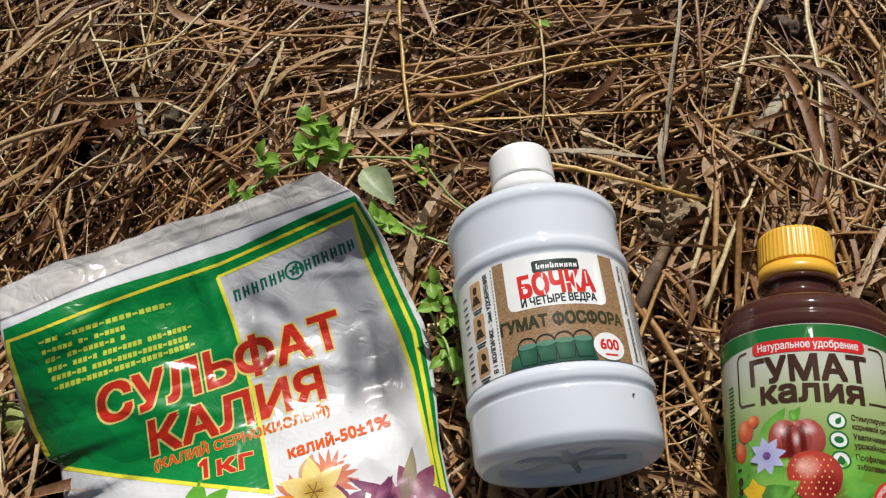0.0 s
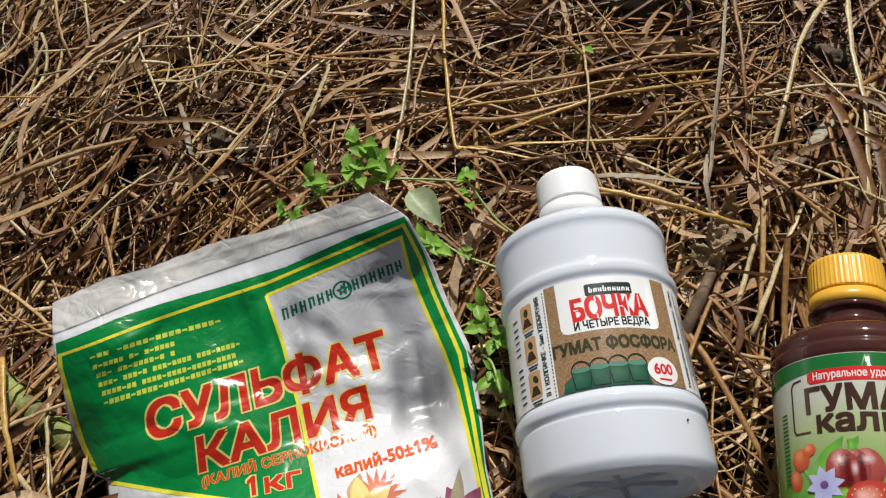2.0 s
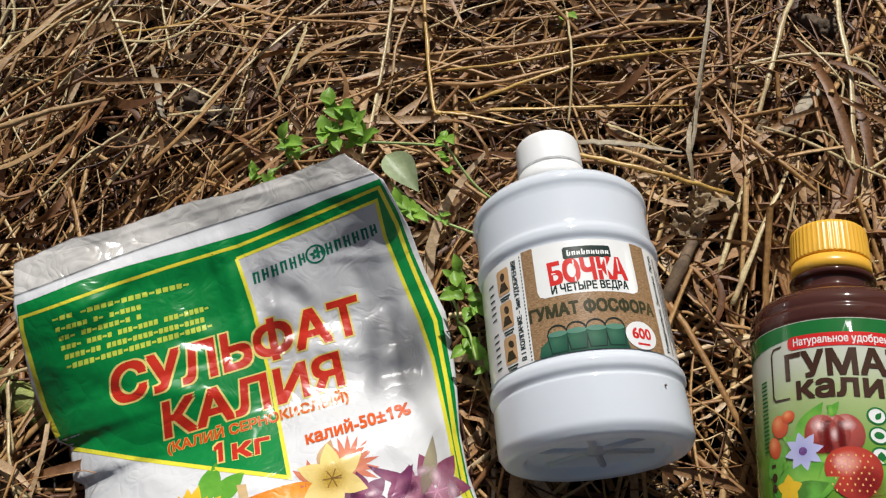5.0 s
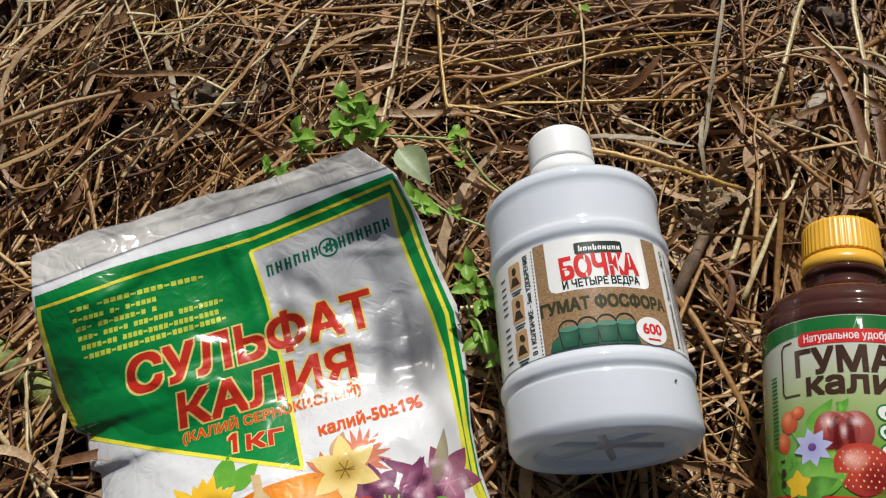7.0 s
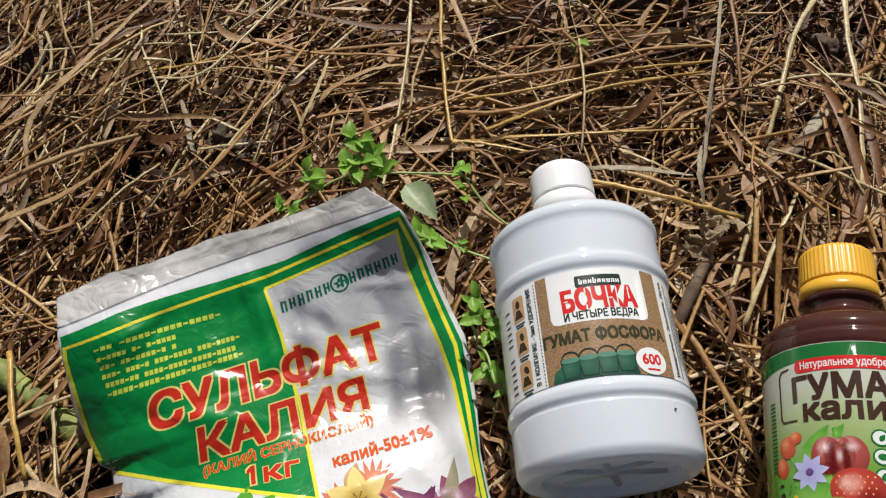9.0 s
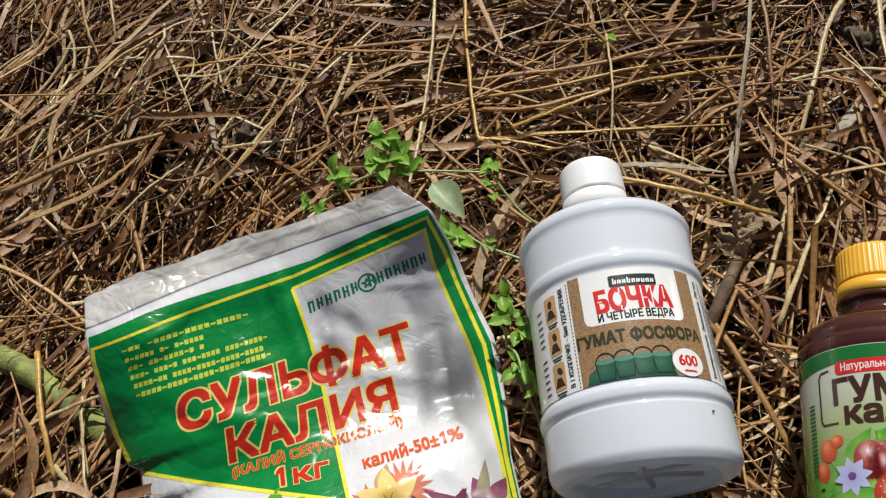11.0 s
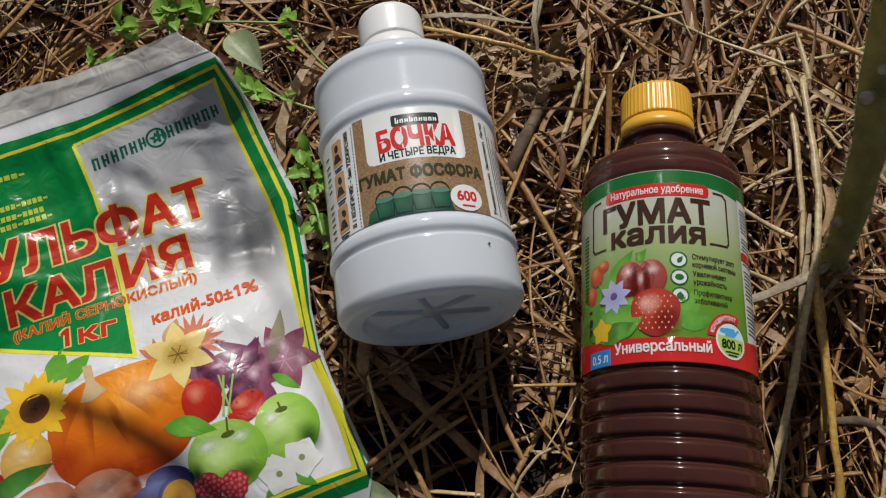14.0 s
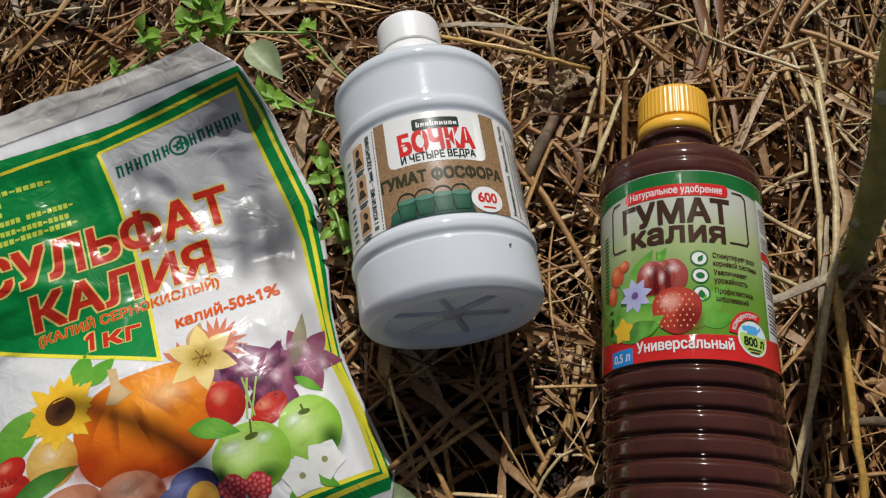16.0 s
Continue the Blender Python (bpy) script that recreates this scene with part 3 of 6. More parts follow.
FOLDS = [((104, -26), (108, -92), 3.2, 1.5), ((84, -28), (74, -70), 3.0, 0.8), ((122, -62), (150, -96), 5.0, -1.6), ((160, -60), (172, -104), 4.5, -1.3), ((128, -100), (182, -128), 4.0, 1.1), ((30, -84), (66, -112), 4.0, -1.1),
         ((24, -118), (70, -150), 5.0, 1.4), ((40, -160), (33, -215), 4.0, 1.0), ((176, -150), (183, -215), 3.6, 1.0), ((150, -60), (188, -72), 3.0, 0.9), ((60, -40), (40, -62), 3.5, -0.8), ((170, -205), (184, -240), 3.0, 0.8),
         ((99, -30), (102, -60), 2.3, 1.0), ((111, -34), (117, -72), 2.4, -0.9), ((95, -40), (90, -68), 2.3, 0.7), ((118, -78), (136, -122), 3.4, -1.2), ((141, -68), (147, -112), 5.0, 1.6), ((166, -108), (150, -142), 4.0, -1.3),
         ((60, -99), (102, -119), 3.2, 1.0), ((30, -46), (52, -42), 3.0, 0.8), ((14, -60), (26, -100), 4.0, 1.2), ((70, -76), (96, -90), 3.0, -0.9), ((176, -50), (186, -100), 4.0, 1.2), ((150, -150), (178, -186), 5.0, 1.4),
         ((121, -48), (127, -92), 4.5, -1.9), ((113, -48), (116, -92), 3.0, 1.3), ((136, -70), (128, -112), 4.0, -1.5), ((172, -80), (180, -122), 5.0, -1.8), ((158, -126), (186, -117), 4.0, 1.3)]


def swell(u, v, cu, cv, ru, rv, high):
    return high * math.exp(-(((u - cu) / ru) ** 2) - ((v - cv) / rv) ** 2)


def bag_height(u, v):
    """Height of the upper film at u across and v along the bag, in millimetres."""
    lo, hi = np.interp(v, LEFT_V, LEFT_U), np.interp(v, RIGHT_V, RIGHT_U)
    s = min(1.0, max(0.0, (u - lo) / (hi - lo)))
    rim = np.interp(v, [-256, -200, -130, -95, -60, -30, 0], [5, 8, 12, 14, 26, 41, 50])
    rim += 9 * max(0.0, u / 185 - 0.35) * max(0.0, (v + 75) / 75)
    fill = np.interp(v, [-256, -252, -240, -205, -160, -130, -95, -60, -30, 0], [0, 8, 18, 26, 28, 23, 14, 10, 4, 1.2])
    fill += 10 * math.exp(-(((u - 52) / 45) ** 2) - ((v + 102) / 34) ** 2)
    z = rim + fill * max(0.0, 1 - abs(2 * s - 1) ** 3.6) ** 0.9
    z += swell(u, v, 10, -48, 42, 40, 14) + swell(u, v, 192, -30, 34, 30, 12) + swell(u, v, 182, 4, 38, 24, 6) - swell(u, v, 150, -128, 60, 22, 11) - swell(u, v, 66, -128, 30, 20, 9)
    z += swell(u, v, 78, -192, 60, 30, 4) + swell(u, v, 160, -222, 34, 28, 5)
    edge = min(1.0, 8 * s, 8 * (1 - s)) * min(1.0, max(0.0, (v + 256) / 14))
    w = 2.2 * noise.noise(Vector((u / 30, v / 40, 1.7))) + 0.35 * noise.noise(Vector((u / 15, v / 19, 4.2)))
    w += 1.4 * noise.noise(Vector(((u + v * 0.6) / 34, (v - u * 0.3) / 20, 8.8)))
    for (a0, b0), (a1, b1), wide, high in FOLDS:
        da, db = a1 - a0, b1 - b0
        k = min(1.0, max(0.0, ((u - a0) * da + (v - b0) * db) / (da * da + db * db)))
        w += high * math.sin(math.pi * (0.1 + 0.8 * k)) * math.exp(-((u - a0 - k * da) ** 2 + (v - b0 - k * db) ** 2) / (wide * wide))
    w += 0.25 * math.exp(-(((v + 9 + 0.02 * u) / 1.6) ** 2))
    w += (0.3 * noise.noise(Vector(((u + 0.5 * v) / 9, v / 16, 6.1))) + 0.16 * noise.noise(Vector(((u - 0.6 * v) / 4.5, v / 9, 3.1)))) * max(0.0, min(1.0, (v + 30) / 14))
    w += 3.0 * noise.noise(Vector((u / 24, 0.3, 2.0))) * max(0.0, (v + 40) / 40)
    return (z + w * (0.25 + 0.75 * edge)) / 1000


def bag_top(u, v, lift=0.0):
    """The upper film; it splays a little as it slopes away to the rim."""
    fall = min(1.0, max(0.0, (v + 75) / 45))
    v -= 4.5 * math.exp(-((u / 42) ** 2)) * fall * fall * (3 - 2 * fall)
    z = bag_height(u, v)
    p = BAG @ Vector((u / 1000, v / 1000, 0))
    k = (0.378 - z) / 0.342
    return BAG_IN @ Vector((p.x * k, p.y * k, z + lift / 1000))


def bag_sheet(v0, v1, rows, cols=96):
    bm = bmesh.new()
    up, low = [], []
    for j in range(rows + 1):
        v = v0 + (v1 - v0) * j / rows
        lo, hi = np.interp(v, LEFT_V, LEFT_U), np.interp(v, RIGHT_V, RIGHT_U)
        a, b = [], []
        for i in range(cols + 1):
            s = 0.5 - 0.5 * math.cos(math.pi * i / cols)
            u = lo + (hi - lo) * (0.5 * s + 0.5 * i / cols)
            q = bag_top(u, v + (np.interp(u, TOP_U, TOP_V) + 0.9 * noise.noise(Vector((u / 7, 3.3, 0)))) * max(0.0, (v + 22) / 22))
            a.append(bm.verts.new(q))
            if 0 < i < cols:
                rim = np.interp(v, [-256, -200, -130, -95, -60, -30, 0], [4, 3, 6, 9, 22, 38, 47]) / 1000
                b.append(bm.verts.new((q.x, q.y, min(q.z - 0.0006, rim))))
            else:
                b.append(a[-1])
        up.append(a)
        low.append(b)
    for rowset, flip in ((up, False), (low, True)):
        for j in range(rows):
            for i in range(cols):
                f = [rowset[j][i], rowset[j][i + 1], rowset[j + 1][i + 1], rowset[j + 1][i]]
                bm.faces.new(f[::-1] if flip else f)
    for j in (0, rows):
        for i in range(cols):
            f = [up[j][i], low[j][i], low[j][i + 1], up[j][i + 1]]
            f = [q for k, q in enumerate(f) if q not in f[:k]]
            if len(f) > 2:
                bm.faces.new(f)
    return bm


def build_bag():
    bag = thing("fertilizer_bag", BAG, "full glossy plastic fertilizer bag with green print lying on straw", "bag")
    part("film", bag_sheet(-256, -22, 164, 130), FILM, bag, "silvery white plastic film")
    part("header_strip", bag_sheet(-22, 0, 24, 170), CLEAR_FILM, bag, "greyish sealed top strip")
    green = ink("green", (0.003, 0.205, 0.042), folds=0.5)
    yellow = ink("yellow", (0.72, 0.66, 0.05), folds=0.55)
    pale_yellow = ink("pale_yellow", (0.66, 0.55, 0.16), folds=0.55)
    red = ink("red", (0.50, 0.026, 0.011), folds=0.55)
    orange = ink("orange_red", (0.60, 0.085, 0.009), folds=0.55)
    olive = ink("dark_green", (0.01, 0.13, 0.075), folds=0.55)

    def lay(name, shapes, mat, layer, label=""):
        sheen = mat.node_tree.nodes["Principled BSDF"]
        if not sheen.inputs["Normal"].is_linked:
            crinkle(mat.node_tree, sheen, 0.4)
        return printed(name, shapes, mat, bag, bag_top, 0.15 + 0.021 * layer, 1.7, label)

    outer = [(1, -28), (33, -27.5), (88, -32), (124, -33.2), (160, -28.5), (190.5, -26.5), (194.5, -50), (195.5, -75), (198.5, -112), (193, -147), (188, -168), (185.4, -188), (186, -205), (187.4, -222), (188.3, -243), (185.5, -247.5), (30, -248)]
    inner = [(29, -238), (140, -238), (183.4, -238.8), (184, -220), (183.2, -202), (181.2, -186), (184.2, -165), (188.2, -129), (188, -109), (184.5, -60), (185.5, -38.5), (150, -42.5), (111, -46)]
    inner += [(114, -76), (115, -118), (113, -160), (82, -145), (48, -128), (25, -115), (18, -109), (12, -92), (7, -72), (2.6, -48), (1.4, -38)]
    silver = gradient_ink("silver", [(0.0, (0.79, 0.79, 0.79)), (0.30, (0.75, 0.75, 0.75)), (0.42, (0.68, 0.68, 0.685)), (0.52, (0.61, 0.61, 0.615)), (0.75, (0.54, 0.54, 0.55)), (1.0, (0.47, 0.47, 0.48))], mottle=0.16, scale=18, rough=0.26, linear=True, folds=0.55)
    white_area = inner[:13] + [(114, -76), (115, -118), (113, -160), (82, -145), (48, -128), (26.5, -116), (28, -151), (27, -177), (28, -215)]
    lay("silver_panel", [white_area], silver, -1.9, "dull silver panel fading to white")
    lay("green_panel", [outer + inner], green, 0, "bright green printed panel and border")
    lay("outer_yellow_line", [band([(17.5, -107), (12.5, -92), (8, -72), (3.2, -45), (2.8, -36), (60, -38), (113, -39), (160, -34.5), (188.6, -31.5), (192, -55), (192.6, -74), (195, -112), (190.8, -142), (186.3, -167), (183.7, -187), (185.0, -204), (186.0, -221), (186.2, -242), (131, -243), (30, -242.5)], 2.0)], yellow, 3)
    lay("inner_yellow_line", [band([(111, -46), (150, -42.5), (185.5, -38.5), (184.5, -60), (188, -109), (188.2, -129), (184.2, -165), (181.2, -186), (183.2, -202), (184, -220), (183.4, -238.8), (140, -238), (29, -238)], 1.8)], yellow, 3)
    lay("panel_yellow_line", [band([(111, -46), (112.5, -60), (114, -76), (115, -118), (113, -160), (82, -145), (48, -128), (24, -115)], 1.8)], yellow, 4)
    # the address lines, as plain bars
    small_print = ink("pale_green_yellow", (0.50, 0.60, 0.07), folds=0.55)
    for k, (u0, v0, u1, v1) in enumerate([(17.8, -46.2, 86.2, -53), (19, -53, 61.5, -56.8), (20.5, -59, 61, -62), (21.2, -65, 93.5, -69.2), (22.6, -70.6, 90.5, -74.6), (23.2, -76.2, 93.6, -79)]):
        words = ((3, 16), (6, 2, 6), (3, 9, 1), (4, 5, 8, 9), (7, 19), (26,))[k]
        total, at, bars = sum(words) + len(words) - 1, 0.0, []
        for n in words:
            for c in range(n):
                a, b = (at + c + 0.08) / total, (at + c + 0.86) / total
                low, tall = (0.1, 2.9) if (c * 7 + k * 3) % 5 else (0.9, 2.1)
                bars.append([(u0 + (u1 - u0) * a, v0 + (v1 - v0) * a + low), (u0 + (u1 - u0) * b, v0 + (v1 - v0) * b + low), (u0 + (u1 - u0) * b, v0 + (v1 - v0) * b + tall), (u0 + (u1 - u0) * a, v0 + (v1 - v0) * a + tall)])
            at += n + 1
        lay("address_line", bars, small_print, 3, "line of small pale yellow print")["kind"] = "stuff"
    # the maker's mark, as plain blocks round an emblem
    blocks = []
    for k in range(14):
        if k in (6,):
            continue
        u = 117.5 + k * 4.72
        v = -63.3 + (u - 117) * 0.085
        blocks += [band([(u, v), (u + 0.1, v + 6.6)], 1.3), band([(u + 2.1, v + (1.0 if k % 2 else 0)), (u + 2.2, v + 6.6)], 1.1), band([(u, v + (3.4 if k % 3 else 5.9)), (u + 2.2, v + (3.4 if k % 3 else 5.9))], 1.1)]
    for k in range(0, len(blocks), 3):
        lay("mark_block", blocks[k : k + 3], olive, 3)
    ring = ellipse(149.2, -57.5, 4.6, 4.9)
    lay("emblem", [band(ring + ring[:2], 1.1)] + petals(149.2, -57.6, 5, 3.2, 1.8, 90), olive, 3)
    # the title
    for word, u0, v0, u1, v1, h in (("СУЛЬФАТ", 43.2, -101, 161.5, -105, 17.6), ("КАЛИЯ", 64.6, -124.3, 146.4, -127.4, 15.4)):
        for k in range(len(word)):
            lay("title_outline", letters(word, u0, v0, u1, v1, h, 0.064, k), pale_yellow, 5)
            lay("title_letter", letters(word, u0, v0, u1, v1, h, 0.030, k), red, 8, "bold red letter")
    lay("subtitle_outline", letters("(КАЛИЙ СЕРНОКИСЛЫЙ)", 64.5, -131.6, 146.5, -135.4, 4.3, 0.052), pale_yellow, 5)
    lay("subtitle", letters("(КАЛИЙ СЕРНОКИСЛЫЙ)", 64.5, -131.6, 146.5, -135.4, 4.3, 0.03), orange, 8)
    lay("weight_outline", letters("кг", 91.5, -144, 107.6, -146, 8.4, 0.06), pale_yellow, 5)
    lay("weight_outline", [numeral_one(83.4, -143, 8.6, 5.2, -0.12, 0.7)], pale_yellow, 5)
    lay("weight", letters("кг", 91.5, -144, 107.6, -146, 8.4, 0.03), red, 8)
    lay("weight", [numeral_one(83.4, -143, 8.6, 5.2, -0.12)], red, 8)
    lay("content_line", letters("калий-50±", 123.7, -148.6, 159.6, -150.1, 5.4, 0.03), orange, 12)
    lay("content_line", [numeral_one(160.6, -150.2, 5.6, 3.4, -0.04)], orange, 12)
    lay("content_line", letters("%", 164.4, -150.3, 171, -150.6, 5.4, 0.03), orange, 12)
    # the fruit and flowers
    pump = gradient_ink("pumpkin", [(0.0, (0.90, 0.40, 0.07)), (0.2, (0.80, 0.27, 0.012)), (0.45, (0.68, 0.15, 0.006)), (0.8, (0.42, 0.06, 0.006)), (1.0, (0.3, 0.04, 0.01))], (0.62, 0.78), 0.16, 60)
    lay("pumpkin", [[(102.0 + 33 * math.cos(a) * (1 + 0.03 * math.cos(5 * a)), -186 + 25 * math.sin(a) * (1 - 0.05 * math.cos(4 * a))) for a in (2 * math.pi * k / 60 for k in range(60))]], pump, 2, "printed orange pumpkin")
    rust = soft_ink("pumpkin_rib", (0.50, 0.10, 0.006), 0.6)
    for tip, bow in ((74, 5), (87, 2.5), (104, -1), (118, -4), (127, -6)):
        lay("pumpkin_rib", [leaf_shape(93 + (tip - 93) * 0.12, -167, tip, -205 + abs(tip - 101) * 0.35, 4.5, 9, -bow)], rust, 3)
    lay("pumpkin_shine", [ellipse(113, -176, 14, 9, -20)], soft_ink("pumpkin_shine", (0.95, 0.55, 0.2), 0.75), 7)
    for u, v, r in ((74, -193, 10), (90, -206, 12), (106, -208, 10)):
        lay("pumpkin_shade", [ellipse(u, v, r * 1.2, r)], soft_ink("ember", (0.52, 0.05, 0.004), 0.75), 7)
    lay("pumpkin_stalk", [[(90.5, -155.5), (94.5, -156.5), (94.5, -164), (98.5, -170), (91, -172.5), (86.5, -171), (90.5, -164)]], gradient_ink("stalk", [(0.0, (0.68, 0.50, 0.27)), (1.0, (0.50, 0.30, 0.12))], (0.5, 0.4)), 9)
    leafy = gradient_ink("leaf", [(0.0, (0.20, 0.45, 0.06)), (0.5, (0.10, 0.33, 0.03)), (1.0, (0.03, 0.17, 0.02))], (0.5, 0.5), 0.5)
    lay("printed_leaf", [leaf_shape(76, -158, 84, -143, 10), leaf_shape(80, -159, 95, -151, 9), leaf_shape(57, -160, 30, -178, 13), leaf_shape(57, -162, 42, -181, 10)], leafy, 4)
    lay("squash_gleam", [ellipse(60, -182, 6, 5)], soft_ink("squash_gleam", (0.95, 0.8, 0.5), 0.7), 6)
    lay("squash", [ellipse(60, -185, 11, 11, 20)], gradient_ink("squash", [(0.0, (0.75, 0.5, 0.15)), (0.6, (0.6, 0.32, 0.05)), (1.0, (0.4, 0.16, 0.03))]), 5)
    petal = gradient_ink("sun_petal", [(0.0, (0.75, 0.36, 0.01)), (0.6, (0.82, 0.55, 0.04)), (1.0, (0.85, 0.66, 0.12))], (0.5, 0.5), 0.3)
    lay("sunflower_petals", [leaf_shape(67.7 + 4 * math.cos(k * 0.37), -165.5 + 4 * math.sin(k * 0.37), 67.7 + (15 + 3.5 * math.sin(k * 2.3)) * math.cos(k * 0.37 + 0.1 * math.sin(k)), -165.5 + (15 + 3.5 * math.sin(k * 2.3)) * math.sin(k * 0.37 + 0.1 * math.sin(k)), 5.6) for k in range(17)], petal, 10, "printed yellow sunflower petals")
    lay("sunflower_petals", petals(67.7, -165.5, 13, 14, 5.0, 15, 1.0, 0.2), petal, 11)
    lay("sunflower_heart", [ellipse(67.7, -165.3, 6.6, 6.2)], gradient_ink("seed", [(0.0, (0.02, 0.008, 0.004)), (0.4, (0.10, 0.035, 0.008)), (1.0, (0.2, 0.09, 0.01))], (0.5, 0.5), 0.6, 900), 12)
    pepper = gradient_ink("pepper", [(0.0, (0.75, 0.25, 0.15)), (0.25, (0.55, 0.025, 0.012)), (1.0, (0.22, 0.008, 0.006))], (0.4, 0.7), 0.2)
    for u, v, rx, ry, a in ((42, -181, 7.5, 5.5, 10), (41, -188.5, 9, 6, -10), (36.5, -197, 6.5, 6, 0), (134.5, -190, 8.5, 10, 0), (151, -199.5, 9, 6, 25)):
        lay("red_pepper", [ellipse(u, v, rx, ry, a)], pepper, 6)
    lay("cucumber", [leaf_shape(38, -197, 71, -191, 9, 9, 1.5), leaf_shape(38, -200, 52, -205, 11)], gradient_ink("cucumber", [(0.0, (0.10, 0.30, 0.05)), (0.5, (0.03, 0.14, 0.02)), (1.0, (0.01, 0.06, 0.01))], (0.5, 0.6), 0.5), 7)
    spud = gradient_ink("potato", [(0.0, (0.70, 0.36, 0.24)), (0.4, (0.52, 0.20, 0.11)), (0.8, (0.36, 0.10, 0.05)), (1.0, (0.2, 0.05, 0.03))], (0.45, 0.6), 0.35)
    for u, v, rx, ry, a in ((61, -207, 15.5, 9.5, 5), (87, -213, 15, 11.5, -8), (70, -225, 15, 9, 5)):
        lay("potato", [ellipse(u, v, rx, ry, a)], spud, 9)
    blot = soft_ink("potato_blotch", (0.30, 0.04, 0.02), 0.6)
    pale = soft_ink("potato_pale", (0.85, 0.55, 0.42), 0.6)
    for u, v, rx, ry in ((54, -207, 6, 4), (66, -211, 7, 3.5), (80, -219, 8, 4), (95, -217, 6, 6), (75, -209, 3, 5), (100, -212, 3, 5)):
        lay("potato_blotch", [ellipse(u, v, rx, ry, 20)], blot, 10)
    for u, v, rx, ry in ((60, -203, 7, 3), (86, -207, 8, 4), (90, -211, 4, 3)):
        lay("potato_gleam", [ellipse(u, v, rx, ry, 10)], pale, 11)
    plum = gradient_ink("plum", [(0.0, (0.20, 0.22, 0.42)), (0.4, (0.045, 0.04, 0.15)), (1.0, (0.012, 0.01, 0.05))], (0.4, 0.7), 0.3)
    lay("plum", [ellipse(113, -217, 10, 6.8, -15), ellipse(104, -222, 9, 7.5, 0)], plum, 10)
    lay("plum_half", [ellipse(114.5, -224, 8.6, 9, -25)], plum, 11)
    lay("plum_flesh", [ellipse(114.5, -224, 6.8, 7.4, -25)], gradient_ink("plum_flesh", [(0.0, (0.35, 0.12, 0.02)), (0.3, (0.62, 0.33, 0.05)), (1.0, (0.66, 0.40, 0.08))], (0.5, 0.5), 0.3), 12)
    apple = gradient_ink("apple", [(0.0, (0.62, 0.78, 0.35)), (0.25, (0.40, 0.62, 0.13)), (0.55, (0.25, 0.50, 0.05)), (1.0, (0.11, 0.30, 0.02))], (0.42, 0.6), 0.15)
    lay("green_apple", [ellipse(164, -213.5, 13.2, 14.5, -15)], apple, 8, "printed green apple")
    lay("green_apple", [ellipse(138, -215.5, 16.5, 14.5, -12)], apple, 9, "printed green apple")
    gleam = soft_ink("gleam", (0.92, 0.95, 0.85), 0.7)
    for u, v, rx, ry in ((131, -209, 7, 4), (159, -208, 5, 4), (145, -210, 5, 3)):
        lay("apple_gleam", [ellipse(u, v, rx, ry, -10)], gleam, 11)
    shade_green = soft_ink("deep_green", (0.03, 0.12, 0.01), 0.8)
    for u, v, rx, ry in ((141, -225, 13, 6), (171, -221, 7, 9), (124, -219, 4, 8)):
        lay("apple_shade", [ellipse(u, v, rx, ry, -15)], shade_green, 10)
    lay("apple_stalk", [band([(164, -206), (163.5, -202.5)], 0.9), band([(140.5, -207.5), (142, -200.5)], 0.9), ellipse(164, -206, 2.6, 1.2), ellipse(140.5, -207.5, 3, 1.3)], ink("stalk_brown", (0.10, 0.13, 0.02)), 10)
    lay("printed_leaf", [leaf_shape(116.5, -195, 137, -204, 9, 9, 1.0)], leafy, 10)
    berry = gradient_ink("raspberry", [(0.0, (0.75, 0.22, 0.2)), (0.4, (0.48, 0.025, 0.04)), (1.0, (0.2, 0.006, 0.015))], (0.45, 0.6), 0.2)
    for cu, cv in ((127, -224.5), (137, -227.5), (126, -232)):
        lay("raspberry", [ellipse(cu, cv, 5.4, 5.8)], berry, 10.5)
        for k in range(24):
            a, r = k * 2.4, 1.05 * math.sqrt(k)
            lay("raspberry_bead", [ellipse(cu + r * math.cos(a), cv + r * math.sin(a), 1.5, 1.5, 0, 10)], berry, 11 + (k % 3))
    white = ink("blossom_white", (0.82, 0.82, 0.78))
    for cu, cv, r, a in ((155, -230.5, 8.5, 20), (165.5, -227.5, 8.5, 50)):
        lay("apple_blossom", petals(cu, cv, 5, r, 8.4, a, 1.0, 0.05), white, 14, "printed white apple blossom")
        lay("blossom_heart", [ellipse(cu, cv, 1.3, 1.3, 0, 12)], ink("blossom_heart", (0.30, 0.32, 0.12)), 15)
    lay("printed_leaf", [leaf_shape(160, -232, 168, -240, 4.5), leaf_shape(147, -237, 156, -233, 3)], leafy, 13)
    spiky = gradient_ink("red_flower", [(0.0, (0.65, 0.25, 0.12)), (1.0, (0.5, 0.05, 0.05))], (0.5, 0.5), 0.4)
    lay("red_flower", petals(138, -164, 19, 14, 2.6, 0, 1.0, 0.1) + petals(122, -166, 9, 11, 3.0, 90), spiky, 2)
    lay("red_flower_bud", [leaf_shape(127, -162, 134, -150, 8)], gradient_ink("bud", [(0.0, (0.6, 0.42, 0.22)), (1.0, (0.42, 0.2, 0.1))]), 3)
    lily = gradient_ink("yellow_lily", [(0.0, (0.74, 0.52, 0.13)), (0.6, (0.80, 0.64, 0.27)), (1.0, (0.82, 0.72, 0.42))], (0.5, 0.5), 0.25)
    lay("yellow_lily", petals(130.5, -166.5, 6, 16.5, 8.5, 25, 0.95, 0.03), lily, 8, "printed yellow lily")
    lay("lily_heart", [ellipse(130.5, -166.5, 8, 8)], soft_ink("lily_heart", (0.55, 0.36, 0.03), 0.8), 9)
